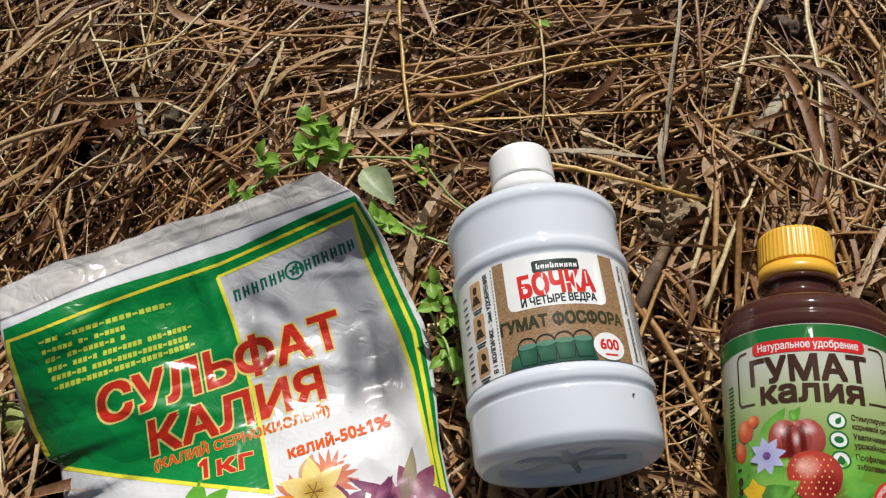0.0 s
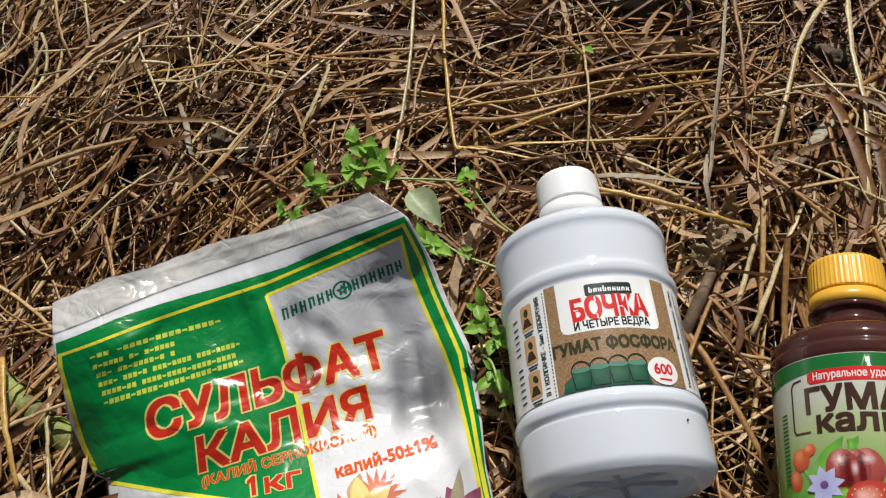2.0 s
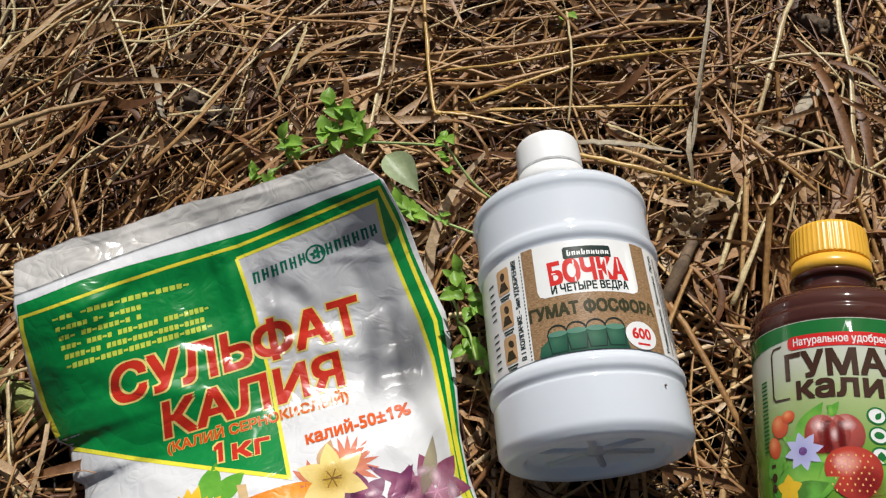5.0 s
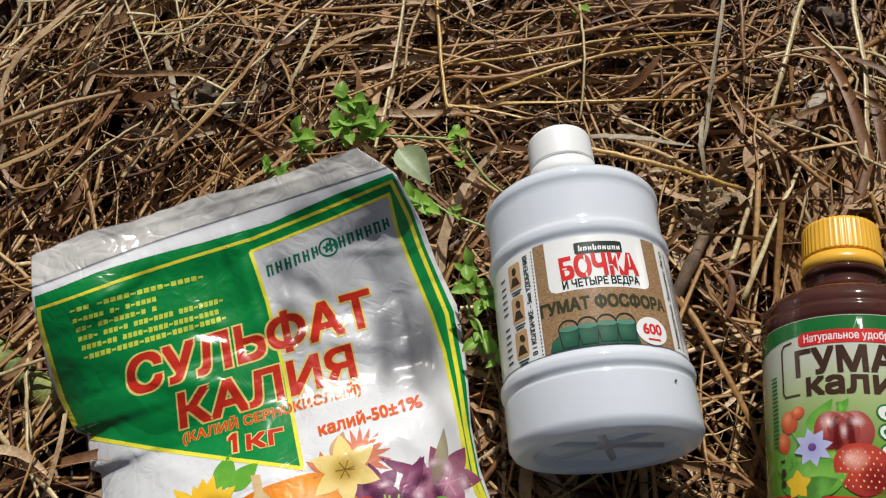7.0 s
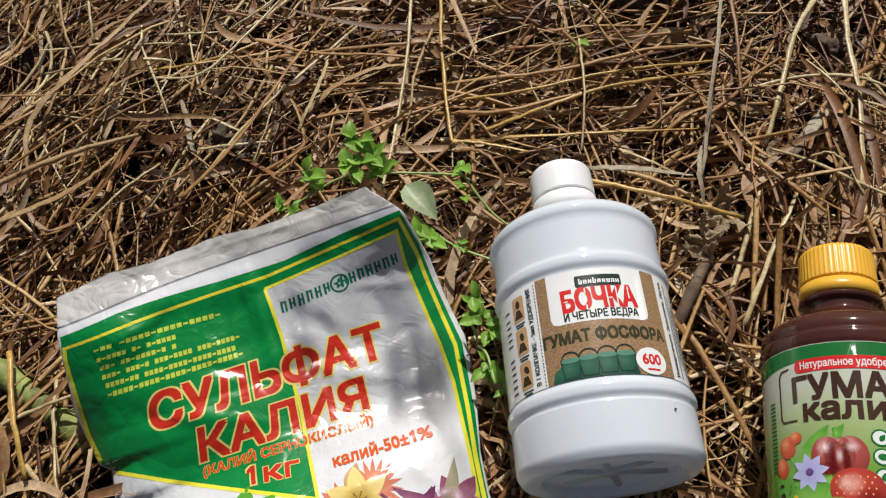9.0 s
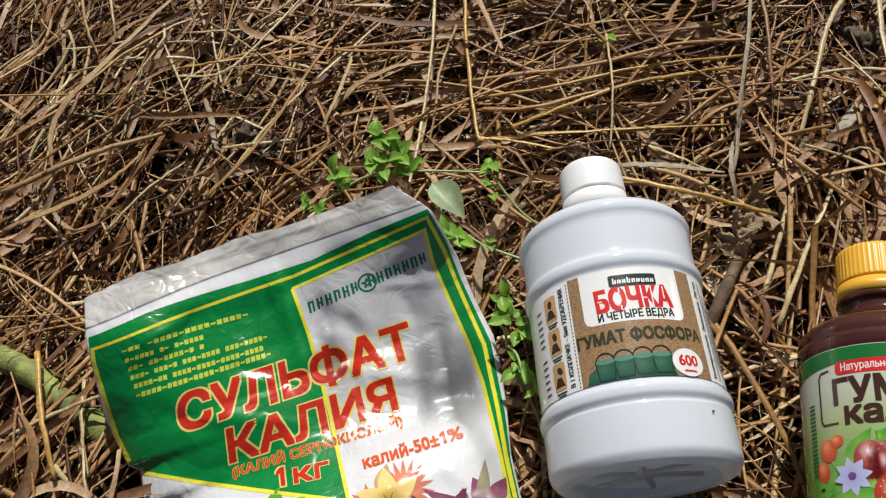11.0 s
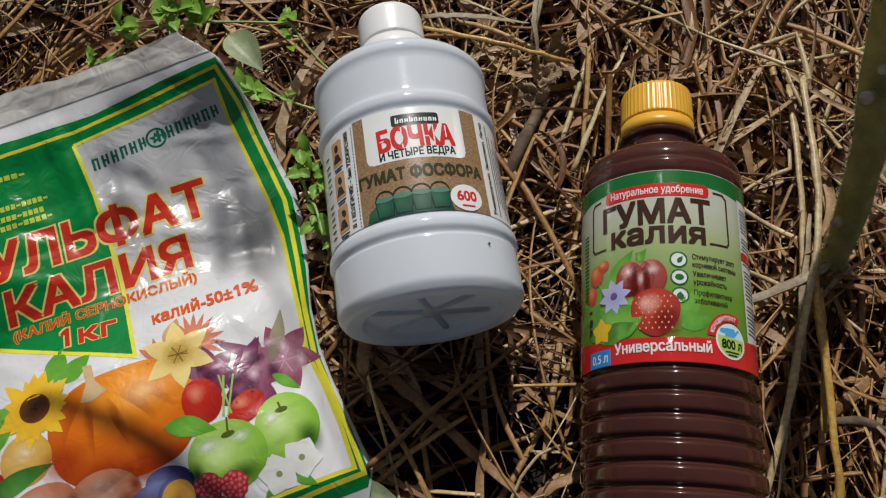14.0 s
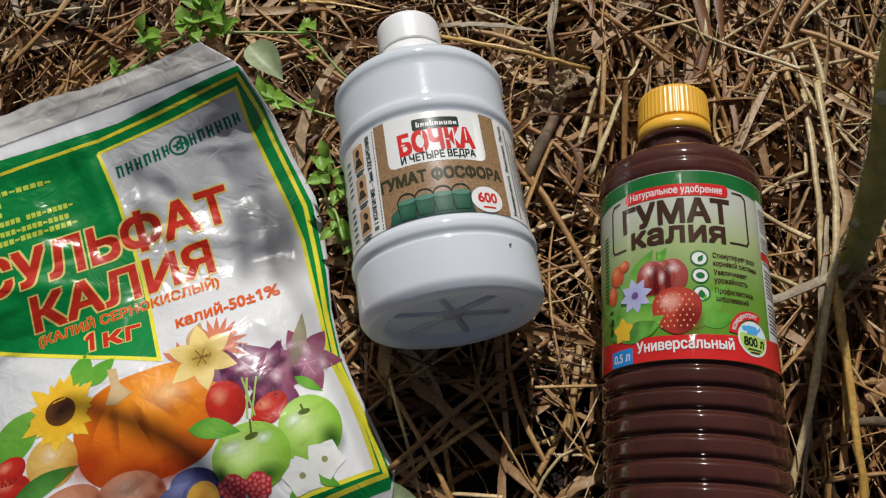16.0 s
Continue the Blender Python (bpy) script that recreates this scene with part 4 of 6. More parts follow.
    lay("lily_stamens", [band([(130.5, -166.5), (130.5 + 4.2 * math.cos(k), -166.5 + 4.2 * math.sin(k))], 0.5) for k in range(7)], ink("stamen", (0.2, 0.1, 0.03)), 10)
    violet = gradient_ink("purple_lily", [(0.0, (0.30, 0.08, 0.16)), (0.4, (0.17, 0.035, 0.10)), (0.8, (0.11, 0.025, 0.085)), (1.0, (0.30, 0.15, 0.23))], (0.5, 0.5), 0.6, 120)
    rose = gradient_ink("rose_lily", [(0.0, (0.46, 0.24, 0.31)), (0.4, (0.27, 0.07, 0.13)), (1.0, (0.16, 0.03, 0.075))], (0.5, 0.5), 0.6, 150)
    for u, v, r, a, w in ((141, -180, 13, 150, 8), (155, -192, 13.5, 75, 9)):
        lay("purple_lily", petals(u, v, 6, r, w, a, 1.0, 0.03), violet, 3, "printed purple lily")
    for u, v, r, a, w in ((171.5, -184, 15.5, 40, 9), (160, -181, 10, 10, 6)):
        lay("purple_lily", petals(u, v, 6, r, w, a, 1.0, 0.03), rose, 4, "printed rose purple lily")
    lay("purple_lily_petal", [leaf_shape(163, -178, 146, -166, 4.5, 9, 1.5), leaf_shape(150, -186, 165, -172, 8), leaf_shape(136, -176, 146, -189, 8)], violet, 5)
    plumcol = soft_ink("lily_dark", (0.09, 0.008, 0.05), 0.85)
    for u, v, rx, ry, a in ((141, -181, 6, 3, 20), (155, -193, 5, 7, 10), (150, -186, 7, 3, -30), (161, -181, 5, 4, 0), (166, -189, 4, 7, 20), (147, -195, 3, 6, 0), (137, -176, 4, 3, 0)):
        lay("lily_shade", [ellipse(u, v, rx, ry, a)], plumcol, 6)
    rosy = soft_ink("lily_pale", (0.85, 0.6, 0.68), 0.75)
    for u, v, rx, ry, a in ((173, -180, 3, 6, 20), (178, -188, 3, 6, -20), (145, -178, 4, 2, 0), (158, -187, 3, 5, 30), (168, -176, 5, 2.5, 10)):
        lay("lily_gleam", [ellipse(u, v, rx, ry, a)], rosy, 7)
    lay("lily_stamens", [band([(171.5, -186), (171.5 + 6 * math.cos(k), -186 + 6 * math.sin(k))], 0.5) for k in range(6)], ink("pink", (0.62, 0.3, 0.42)), 5)
    lay("lily_bud", [leaf_shape(165, -186, 177, -163, 6.5, 9, -1)], gradient_ink("lily_bud", [(0.0, (0.4, 0.36, 0.22)), (1.0, (0.2, 0.12, 0.12))], (0.6, 0.8)), 6)
    lay("grass_stalks", [band([(141, -200), (146, -183)], 1.0), band([(143, -200), (150, -184)], 0.8), band([(144.5, -200), (144, -182)], 0.8)], ink("fresh_green", (0.35, 0.5, 0.12)), 7)
    lay("printed_leaf", [leaf_shape(165, -190, 174, -200, 4.5)], leafy, 7)


build_bag()


# ---- bottles ----
def lying(bx, by, cx, cy, z, roll=0.0, rise=0.0):
    """The pose of a bottle that lies with its foot at (bx, by) and its cap towards (cx, cy); its z runs to the cap, its front looks up."""
    axis = Vector((cx - bx, cy - by, rise)).normalized()
    right = Vector((axis.y, -axis.x, 0)).normalized()
    back = axis.cross(right)
    m = Matrix((right, back, axis)).transposed().to_4x4()
    m.translation = (bx, by, z)
    return m @ pose(0, 0, 0, 0, 0, roll)


def wrap(r):
    """A surface round a cylinder of radius r: arc and height in millimetres."""
    def place(u, v, lift):
        q = r + lift / 1000
        a = u / 1000 / r
        return Vector((q * math.sin(a), -q * math.cos(a), v / 1000))
    return place


def build_white_bottle():
    b = thing("white_bottle", lying(0.0207, 0.0755, 0.0062, 0.235, 0.0412), "white barrel shaped plastic fertilizer bottle lying on straw", "bottle")
    prof = [(0, 0.0045), (0.029, 0.0045), (0.0305, 0.0), (0.0385, 0.0), (0.0412, 0.004), (0.0412, 0.0225), (0.0408, 0.0235), (0.0412, 0.0245), (0.0424, 0.0262), (0.0424, 0.0295), (0.0408, 0.0318), (0.0406, 0.033),
            (0.0406, 0.0815), (0.0408, 0.083), (0.0424, 0.0852), (0.0424, 0.0885), (0.041, 0.0905), (0.0408, 0.0925), (0.0408, 0.1085), (0.0412, 0.1105), (0.0422, 0.1125), (0.0422, 0.1155), (0.0395, 0.119), (0.030, 0.1225), (0.019, 0.126), (0.0142, 0.129), (0.0138, 0.141)]
    prof = [(r * 0.982, z) for r, z in prof]
    bm = bmesh.new()
    lathe(bm, rounded(prof, 0.0016, 4), 112)
    part("body", bm, WHITE_PLASTIC, b, "glossy white plastic body with moulded hoops")
    bm = bmesh.new()
    for k in range(3):
        a = radians(18 + 60 * k)
        d = Vector((math.cos(a), math.sin(a), 0))
        rings = tube(bm, [d * -0.026 + Vector((0, 0, 0.0042)), d * 0.026 + Vector((0, 0, 0.0042))], 0.0016, 8)
    lathe(bm, [(0, 0.0022), (0.004, 0.0025), (0.0055, 0.0044)], 24)
    part("base_rib", bm, WHITE_PLASTIC, b)
    bm = bmesh.new()
    lathe(bm, [(0.0150, 0.1325), (0.0165, 0.1332), (0.0163, 0.1408), (0.0150, 0.1411), (0.0150, 0.1424)], 64)
    part("tamper_ring", bm, WHITE_CAP, b)
    bm = bmesh.new()
    lathe(bm, rounded([(0.0150, 0.1424), (0.0163, 0.1424), (0.0160, 0.158), (0.0140, 0.1605), (0, 0.1605)], 0.0015), 128, lambda s, k: 1.0 if s % 2 else 0.988)
    part("cap", bm, WHITE_CAP, b, "matt white screw cap")
    on = wrap(0.0402)
    white = ink("label_white", (0.80, 0.80, 0.78), 0.2, 0.02)
    dark = ink("label_dark", (0.02, 0.035, 0.03), 0.2)
    red = ink("label_red", (0.62, 0.03, 0.025), 0.2)

    def lay(name, shapes, mat, layer, label="", parent=None):
        return printed(name, shapes, mat, parent or sheet, on, 0.1 + 0.06 * layer, (2.2, 400.0), label)

    sheet = printed("label", [[(-62, 32.5), (62, 32.5), (62, 81.8), (-62, 81.8)]], white, b, on, 0.05, (2.2, 400.0), "white and sackcloth coloured printed paper label")
    m, t, bs = material("print_sackcloth", 0.25)
    weave = grain(t, 900, 2, (1, 1, 3))
    t.links.new(ramp(t, weave, [(0.35, (0.20, 0.115, 0.055)), (0.65, (0.40, 0.25, 0.13))]), bs.inputs["Base Color"])
    lay("sackcloth_panel", [[(-23.6, 32.6), (33.5, 32.6), (33.5, 81.7), (-23.6, 81.7)]], m, 1)
    lay("white_panel", [[(-18.2, 81.75), (-18.2, 60.5), (-17.4, 58.4), (-15.2, 57.4), (22, 57.2), (24.3, 58.2), (25.2, 60.3), (25.2, 81.75)]], white, 2)
    lay("mark_plate", [round_box(-5.6, 73.0, 14.6, 78.6, 1.0)], dark, 3, "small dark name plate")
    for k in range(9):
        lay("mark_bar", [band([(-3.6 + 2.0 * k, 74.5), (-3.5 + 2.0 * k, 77.2 if k == 0 or k == 3 else 76.3)], 0.6), band([(-2.7 + 2.0 * k, 74.5), (-2.6 + 2.0 * k, 76.3)], 0.6), band([(-3.6 + 2.0 * k, (74.7, 76.1, 75.4)[k % 3]), (-2.6 + 2.0 * k, (74.7, 76.1, 75.4)[k % 3])], 0.5)], white, 4)
    for k in range(5):
        lay("title_letter", letters("БОЧКА", -12.0, 62.6, 20.2, 63.3, 9.4, 0.036, k), red, 3, "red stencil letter")
    gaps = [((-11.4, 67.4), (-9.6, 67.4)), ((-1.9, 62.4), (-1.9, 64.6)), ((-1.9, 70.0), (-1.9, 72.4)), ((7.6, 67.2), (9.4, 67.2)), ((11.5, 62.6), (11.5, 72.6)), ((16.9, 66.8), (16.9, 72.6))]
    lay("stencil_gap", [band(g, 0.55) for g in gaps], white, 4)
    lay("title_word", letters("И ЧЕТЫРЕ ВЕДРА", -12.2, 58.4, 20.0, 58.9, 3.4, 0.03), dark, 3)
    lay("title_word", letters("ГУМАТ ФОСФОРА", -23.0, 48.6, 31.4, 48.8, 5.0, 0.04), ink("label_brown_green", (0.045, 0.045, 0.02), 0.2), 3)
    pail = gradient_ink("pail_green", [(0.0, (0.05, 0.15, 0.09)), (0.6, (0.02, 0.09, 0.055)), (1.0, (0.01, 0.05, 0.03))], (0.35, 0.6), 0.2, 200, 0.2)
    rim = ink("pail_rim", (0.10, 0.24, 0.17), 0.2)
    lay("pail_shadow", [[(-21, 32.7), (-20, 37), (-16, 39.5), (14, 39.5), (15.5, 32.7)]], pail, 3)
    for k in range(4):
        u = -12.4 + 7.6 * k
        v = 33.4 + 0.25 * k
        lay("pail_edge", [[(u - 3.4, v - 0.3), (u + 3.4, v - 0.3), (u + 4.4, v + 8.2), (u - 4.4, v + 8.2)]], dark, 4 + k % 2)
        lay("pail", [[(u - 2.9, v), (u + 2.9, v), (u + 3.9, v + 7.5), (u - 3.9, v + 7.5)]], pail, 6 + k % 2, "printed dark green pail")
        lay("pail_mouth", [ellipse(u, v + 7.6, 3.9, 1.2, 0, 18)], rim, 8)
        lay("pail_handle", [band([(u + 3.9 * math.cos(a), v + 7.8 + 3.6 * math.sin(a)) for a in (math.pi * j / 10 for j in range(11))], 0.5)], dark, 6)
    lay("volume_disc", [ellipse(21.7, 38.6, 7.4, 6.0)], white, 7)
    lay("volume", letters("600", 17.4, 37.2, 26.2, 37.3, 4.4, 0.03), red, 8)
    lay("volume_unit", [band([(19, 34.9), (25, 34.9)], 0.9)], red, 8)
    lay("side_text", letters("В 1 КОЛПАЧКЕ – 5мл УДОБРЕНИЯ", -26.9, 34.5, -26.9, 79.5, 2.3, 0.02), dark, 2)
    dots = [ellipse(-24.6, 33.5 + 1.6 * k, 0.3, 0.5, 0, 8) for k in range(30)]
    lay("dotted_line", dots, dark, 2)
    tan = ink("label_tan", (0.55, 0.33, 0.16), 0.2)
    black = ink("label_black", (0.035, 0.02, 0.012), 0.2)
    for k in range(3):
        v = 72.5 - 15.6 * k
        lay("picture", [round_box(-38.8, v - 6, -31.2, v + 6, 1.2)], tan, 2, "small brown printed picture")
        lay("picture_mark", [[(-38.0, v - 4.6), (-32.0, v - 4.6), (-33.8, v - 0.5), (-36.4, v - 0.5)], ellipse(-35 + k * 0.4, v + 2.2, 1.4, 2.0, 20 * k, 12)], black, 3)
        lay("caption", [band([(-38, v - 7.3), (-31.6, v - 7.3)], 0.7), band([(-37.4, v - 8.5), (-32.4, v - 8.5)], 0.7)], dark, 2)
    lay("caption", [band([(-46, v), (-42, v)], 0.8) for v in (36, 39, 42, 45, 48, 51, 58, 61, 64, 67, 70, 74)], dark, 2)
    lay("side_text", letters("Универсально. Экономно. Легко.", 38.6, 34.0, 38.6, 79.5, 2.3, 0.012), dark, 2)
    lay("small_print", [band([(41.5 + 2.0 * k, 34 + (k * 7) % 9), (41.5 + 2.0 * k, 79 - (k * 5) % 11)], 0.9) for k in range(7)], ink("label_grey", (0.25, 0.25, 0.25), 0.2), 2)
    bm = bmesh.new()
    bmesh.ops.create_icosphere(bm, subdivisions=1, radius=0.0006, matrix=Matrix.Translation((0.0268, -0.0311, 0.0188)))
    part("dirt_speck", bm, CLOD, b)


def build_brown_bottle():
    b = thing("brown_bottle", lying(0.1079, -0.013, 0.1328, 0.191, 0.0460), "dark brown ribbed plastic bottle with yellow cap lying on straw", "bottle")
    prof = [(0, -0.008), (0.022, -0.008), (0.025, -0.012), (0.0295, -0.0115), (0.0325, -0.007), (0.0334, -0.001), (0.0334, 0.0028)]
    z = 0.0040
    for k in range(6):
        prof += [(0.0346, z), (0.0350, z + 0.0008), (0.0350, z + 0.0049), (0.0343, z + 0.0059), (0.0331, z + 0.0065), (0.0331, z + 0.0076)]
        z += 0.0085
    prof += [(0.0342, 0.0548), (0.0344, 0.0560), (0.0344, 0.1345), (0.0349, 0.1358), (0.0350, 0.1395), (0.0343, 0.1408), (0.0345, 0.1425), (0.0344, 0.1445), (0.0335, 0.1468), (0.0312, 0.1494), (0.0276, 0.1518), (0.0232, 0.1539), (0.0190, 0.1556), (0.0162, 0.1572), (0.0150, 0.1592), (0.0150, 0.1632), (0.0172, 0.1640), (0.0174, 0.1662), (0.0135, 0.1668), (0.0135, 0.186)]
    bm = bmesh.new()
    lathe(bm, rounded(prof, 0.0008, 3), 112)
    part("body", bm, AMBER, b, "dark brown glossy ribbed plastic body")
    bm = bmesh.new()
    lathe(bm, [(0.0150, 0.1672), (0.0165, 0.1674), (0.0163, 0.1735), (0.0140, 0.1736)], 96)
    part("tamper_ring", bm, YELLOW_CAP, b)
    bm = bmesh.new()
    lathe(bm, rounded([(0.0140, 0.1747), (0.0163, 0.1746), (0.0163, 0.1760), (0.0159, 0.1895), (0.0146, 0.1912), (0, 0.1912)], 0.0010), 144, lambda s, k: 1.0 if s % 3 else 0.968)
    part("cap", bm, YELLOW_CAP, b, "ridged yellow screw cap")
    on = wrap(0.0344)
    shifted = lambda u, v, lift: on(1.06 * u + 3.9, 1.03 * v - 1.65, lift)
    sheet = printed("label", [[(-107, 54.8), (107, 54.8), (107, 134.2), (-107, 134.2)]], gradient_ink("label_green_fade", [(0.0, (0.096, 0.232, 0.0176)), (0.35, (0.136, 0.288, 0.032)), (0.62, (0.352, 0.424, 0.192)), (0.8, (0.496, 0.512, 0.416)), (1.0, (0.512, 0.52, 0.448))], mottle=0.06, scale=30, rough=0.16, linear=True), b, on, 0.08, (2.2, 6.0), "glossy green and white printed label")

    def lay(name, shapes, mat, layer, label="", parent=None):
        return printed(name, shapes, mat, parent or sheet, shifted, 0.14 + 0.06 * layer, (2.0, 400.0), label)

    cocoa = ink("cocoa", (0.05, 0.022, 0.012), 0.16)
    red = ink("label_scarlet", (0.58, 0.022, 0.02), 0.16)
    white = ink("label_bright_white", (0.72, 0.72, 0.70), 0.16, 0.02)
    green = ink("label_deep_green", (0.012, 0.14, 0.03), 0.16)
    arc = [(u, 126.0 - 0.0014 * (u + 13) ** 2) for u in range(-96, 98, 6)]
    lay("top_band", [[(u, max(v, 118)) for u, v in arc] + [(96, 131.6), (-96, 131.6)]], green, 1)
    lay("ribbon", [round_box(-33.2, 120.6, 7.2, 126.0, 2.0)], red, 2, "red ribbon")
    lay("ribbon_text", letters("Натуральное удобрение", -30.8, 122.0, 4.8, 122.0, 3.0, 0.012), white, 3)
    for line in ([(-36, 123.3), (-39.8, 123.0), (-41, 121), (-41, 103.5), (-40, 102), (-33.5, 101.8)], [(9, 123.6), (13.6, 123.6), (15.2, 122), (15.2, 103.4), (14.2, 102), (6.3, 101.6)]):
        lay("frame_line", [band(line, 0.8)], cocoa, 2)
    for word, place in (("ГУМАТ", (-34.4, 109.2, 7.0, 109.5, 9.5, 0.03)), ("калия", (-30.6, 101.2, 4.4, 101.0, 8.4, 0.03))):
        for k in range(5):
            lay("title_letter", letters(word, *place, k), cocoa, 3, "bold dark brown letter")
    for k, v in enumerate((94.0, 87.0, 79.9)):
        ring = ellipse(-5.8, v, 2.9, 2.9, 0, 20)
        lay("badge", [ellipse(-5.8, v, 3.0, 3.0, 0, 20)], white, 2)
        lay("badge_ring", [band(ring + ring[:2], 0.6)] + [[leaf_shape(-6.2, v - 1.4, -4.4, v + 1.4, 1.8)], [ellipse(-5.8, v, 1.6, 1.3, 0, 12)], [leaf_shape(-5.8, v - 1.8, -5.8, v + 1.5, 2.6)]][k], green, 3)
    for text, u1, v in (("Стимулирует рост", 17.4, 94.8), ("корневой системы", 17.8, 91.6), ("Увеличивает", 12.6, 88.0), ("урожайность", 12.4, 84.8), ("Профилактика", 14.6, 80.6), ("заболеваний", 12.2, 77.4)):
        lay("benefit_text", letters(text, -0.9, v - 0.3, u1, v - 0.3, 2.0, 0.018), cocoa, 2)
    leafy = gradient_ink("label_leaf", [(0.0, (0.25, 0.5, 0.08)), (0.6, (0.07, 0.28, 0.03)), (1.0, (0.02, 0.14, 0.02))], (0.5, 0.5), 0.5, 200, 0.16)
    lay("printed_leaf", [leaf_shape(-33, 84, -22, 99, 7), leaf_shape(-28, 70, -8, 79, 12), leaf_shape(-10, 66, 3, 84, 8), leaf_shape(-44, 68, -24, 74, 16), leaf_shape(-40, 76, -28, 66, 13), leaf_shape(-46, 74, -36, 84, 8), leaf_shape(-22, 77, -38, 88, 9), leaf_shape(-6, 68, 6, 72, 6), leaf_shape(-21, 93, -17, 99, 3)], leafy, 2)
    fruit = gradient_ink("label_fruit", [(0.0, (0.72, 0.34, 0.27)), (0.25, (0.46, 0.05, 0.03)), (1.0, (0.17, 0.010, 0.010))], (0.4, 0.68), 0.2, 200, 0.16)
    for u, v, rx, ry in ((-39, 92, 3.8, 4.4), (-42, 84.5, 3.0, 4.2), (-35, 95, 2.8, 2.4)):
        lay("tomato", [ellipse(u, v, rx, ry, 15)], gradient_ink("tomato", [(0.0, (0.8, 0.3, 0.12)), (0.4, (0.6, 0.09, 0.02)), (1.0, (0.28, 0.02, 0.01))], (0.4, 0.7), 0.2, 200, 0.16), 3)
    flesh = gradient_ink("label_pepper", [(0.0, (0.62, 0.33, 0.30)), (0.3, (0.36, 0.07, 0.055)), (1.0, (0.15, 0.012, 0.012))], (0.45, 0.75), 0.3, 300, 0.16)
    for u, rx in ((-23.5, 5.6), (-15.5, 5.6), (-19.5, 5.2)):
        lay("bell_pepper", [ellipse(u, 87.3, rx, 7.0, 0)], flesh, 4)
    shine = soft_ink("pepper_gleam", (0.90, 0.62, 0.60), 0.75, 1.2, 0.16)
    for u, v, rx, ry in ((-24, 90.3, 3.2, 2.6), (-15.2, 90.3, 3.2, 2.4), (-19.2, 87, 2.0, 3.2)):
        lay("pepper_gleam", [ellipse(u, v, rx, ry)], shine, 4.6)
    deep = soft_ink("pepper_shade", (0.16, 0.006, 0.006), 0.85, 1.0, 0.16)
    for u, v, rx, ry in ((-21.6, 86, 1.5, 7), (-17.4, 86, 1.5, 7), (-24, 82, 5, 3)):
        lay("pepper_shade", [ellipse(u, v, rx, ry)], deep, 5.1)
    lay("pepper_stalk", [band([(-19.4, 93.4), (-20.2, 97.6)], 1.6)], leafy, 5)
    lay("strawberry", [[(-14.6 + 8.6 * math.sin(a) * (1 - 0.18 * math.cos(a)), 73.5 - 9.2 * math.cos(a)) for a in (2 * math.pi * k / 30 for k in range(30))]], fruit, 6, "printed red strawberry")
    lay("strawberry_shade", [ellipse(-10.6, 70.0, 6.0, 7.0)], soft_ink("strawberry_shade", (0.22, 0.006, 0.008), 0.8, 1.0, 0.16), 6.5)
    lay("strawberry_gleam", [ellipse(-18.0, 77.0, 3.6, 3.6)], soft_ink("strawberry_gleam", (0.92, 0.50, 0.44), 0.6, 1.2, 0.16), 6.6)
    lay("strawberry_seed", [ellipse(-14.6 + 2.2 * i + (j % 2) * 1.1, 73.5 + 2.0 * j, 0.28, 0.42, 0, 7) for i in range(-3, 3) for j in range(-3, 4)], ink("seed_gold", (0.7, 0.42, 0.15), 0.16), 7)
    lay("printed_leaf", [leaf_shape(-42, 66, -23, 77, 12), leaf_shape(-31, 65, -19, 72, 7)], leafy, 6.3)
    lay("printed_leaf", [leaf_shape(-37, 64.5, -22, 70, 8)], ink("label_pale_leaf", (0.12, 0.34, 0.05), 0.16, 0.4), 6.8)
    lay("clematis", petals(-30, 81.5, 8, 7.2, 3.6, 10, 1.0, 0.04), gradient_ink("clematis", [(0.0, (0.35, 0.35, 0.62)), (1.0, (0.62, 0.62, 0.8))], (0.5, 0.5), 0.3, 200, 0.16), 7, "printed pale violet clematis")
    lay("clematis_heart", [ellipse(-30, 81.5, 1.5, 1.5, 0, 12)], ink("clematis_heart", (0.12, 0.05, 0.18), 0.16), 8)
    lay("bottom_band", [[(-96, 55.0), (96, 55.0), (96, 67)] + [(u, 64.0 + 0.0016 * (u + 14) ** 2) for u in range(44, -60, -6)] + [(-96, 67)]], red, 4, "red bottom band")
    lay("yellow_flower", petals(-36.2, 68.6, 5, 5.4, 4.0, 90, 1.0, 0.02), ink("flower_yellow", (0.8, 0.5, 0.03), 0.16), 8)
    lay("range_text", letters("Универсальный", -29.8, 58.6, 4.2, 59.0, 3.9, 0.02), white, 9)
    lay("volume_plate", [[(-43, 55.1), (-31.9, 55.1), (-31.9, 61.3), (-43, 61.3)]], ink("label_blue", (0.02, 0.24, 0.62), 0.16), 6, "blue volume plate")
    lay("volume", letters("0,5 л", -41.4, 56.6, -33.2, 56.6, 3.3, 0.012), white, 7)
    lay("dose_arc", [band([(12.7 + 8.2 * math.cos(a), 65.2 + 8.2 * math.sin(a)) for a in (radians(d) for d in range(60, 186, 9))], 3.2)], red, 5)
    lay("dose_ring", [ellipse(12.7, 64.4, 6.7, 6.7)], white, 7)
    lay("dose_disc", [ellipse(12.7, 64.4, 5.9, 5.9)], ink("dose_green", (0.42, 0.60, 0.12), 0.16), 8)
    lay("dose_sky", [[(12.7 + 5.9 * math.cos(a), 64.4 + 5.9 * math.sin(a)) for a in (radians(d) for d in range(8, 173, 11))]], ink("dose_pale_blue", (0.6, 0.75, 0.85), 0.16), 9)
    lay("watering_can", [round_box(9.8, 66.0, 14.4, 69.2, 0.6), band([(14.2, 67), (16.2, 69.0)], 0.9), ellipse(9.0, 68.0, 1.3, 1.0, 0, 12)], ink("can_blue", (0.08, 0.36, 0.68), 0.16), 10)
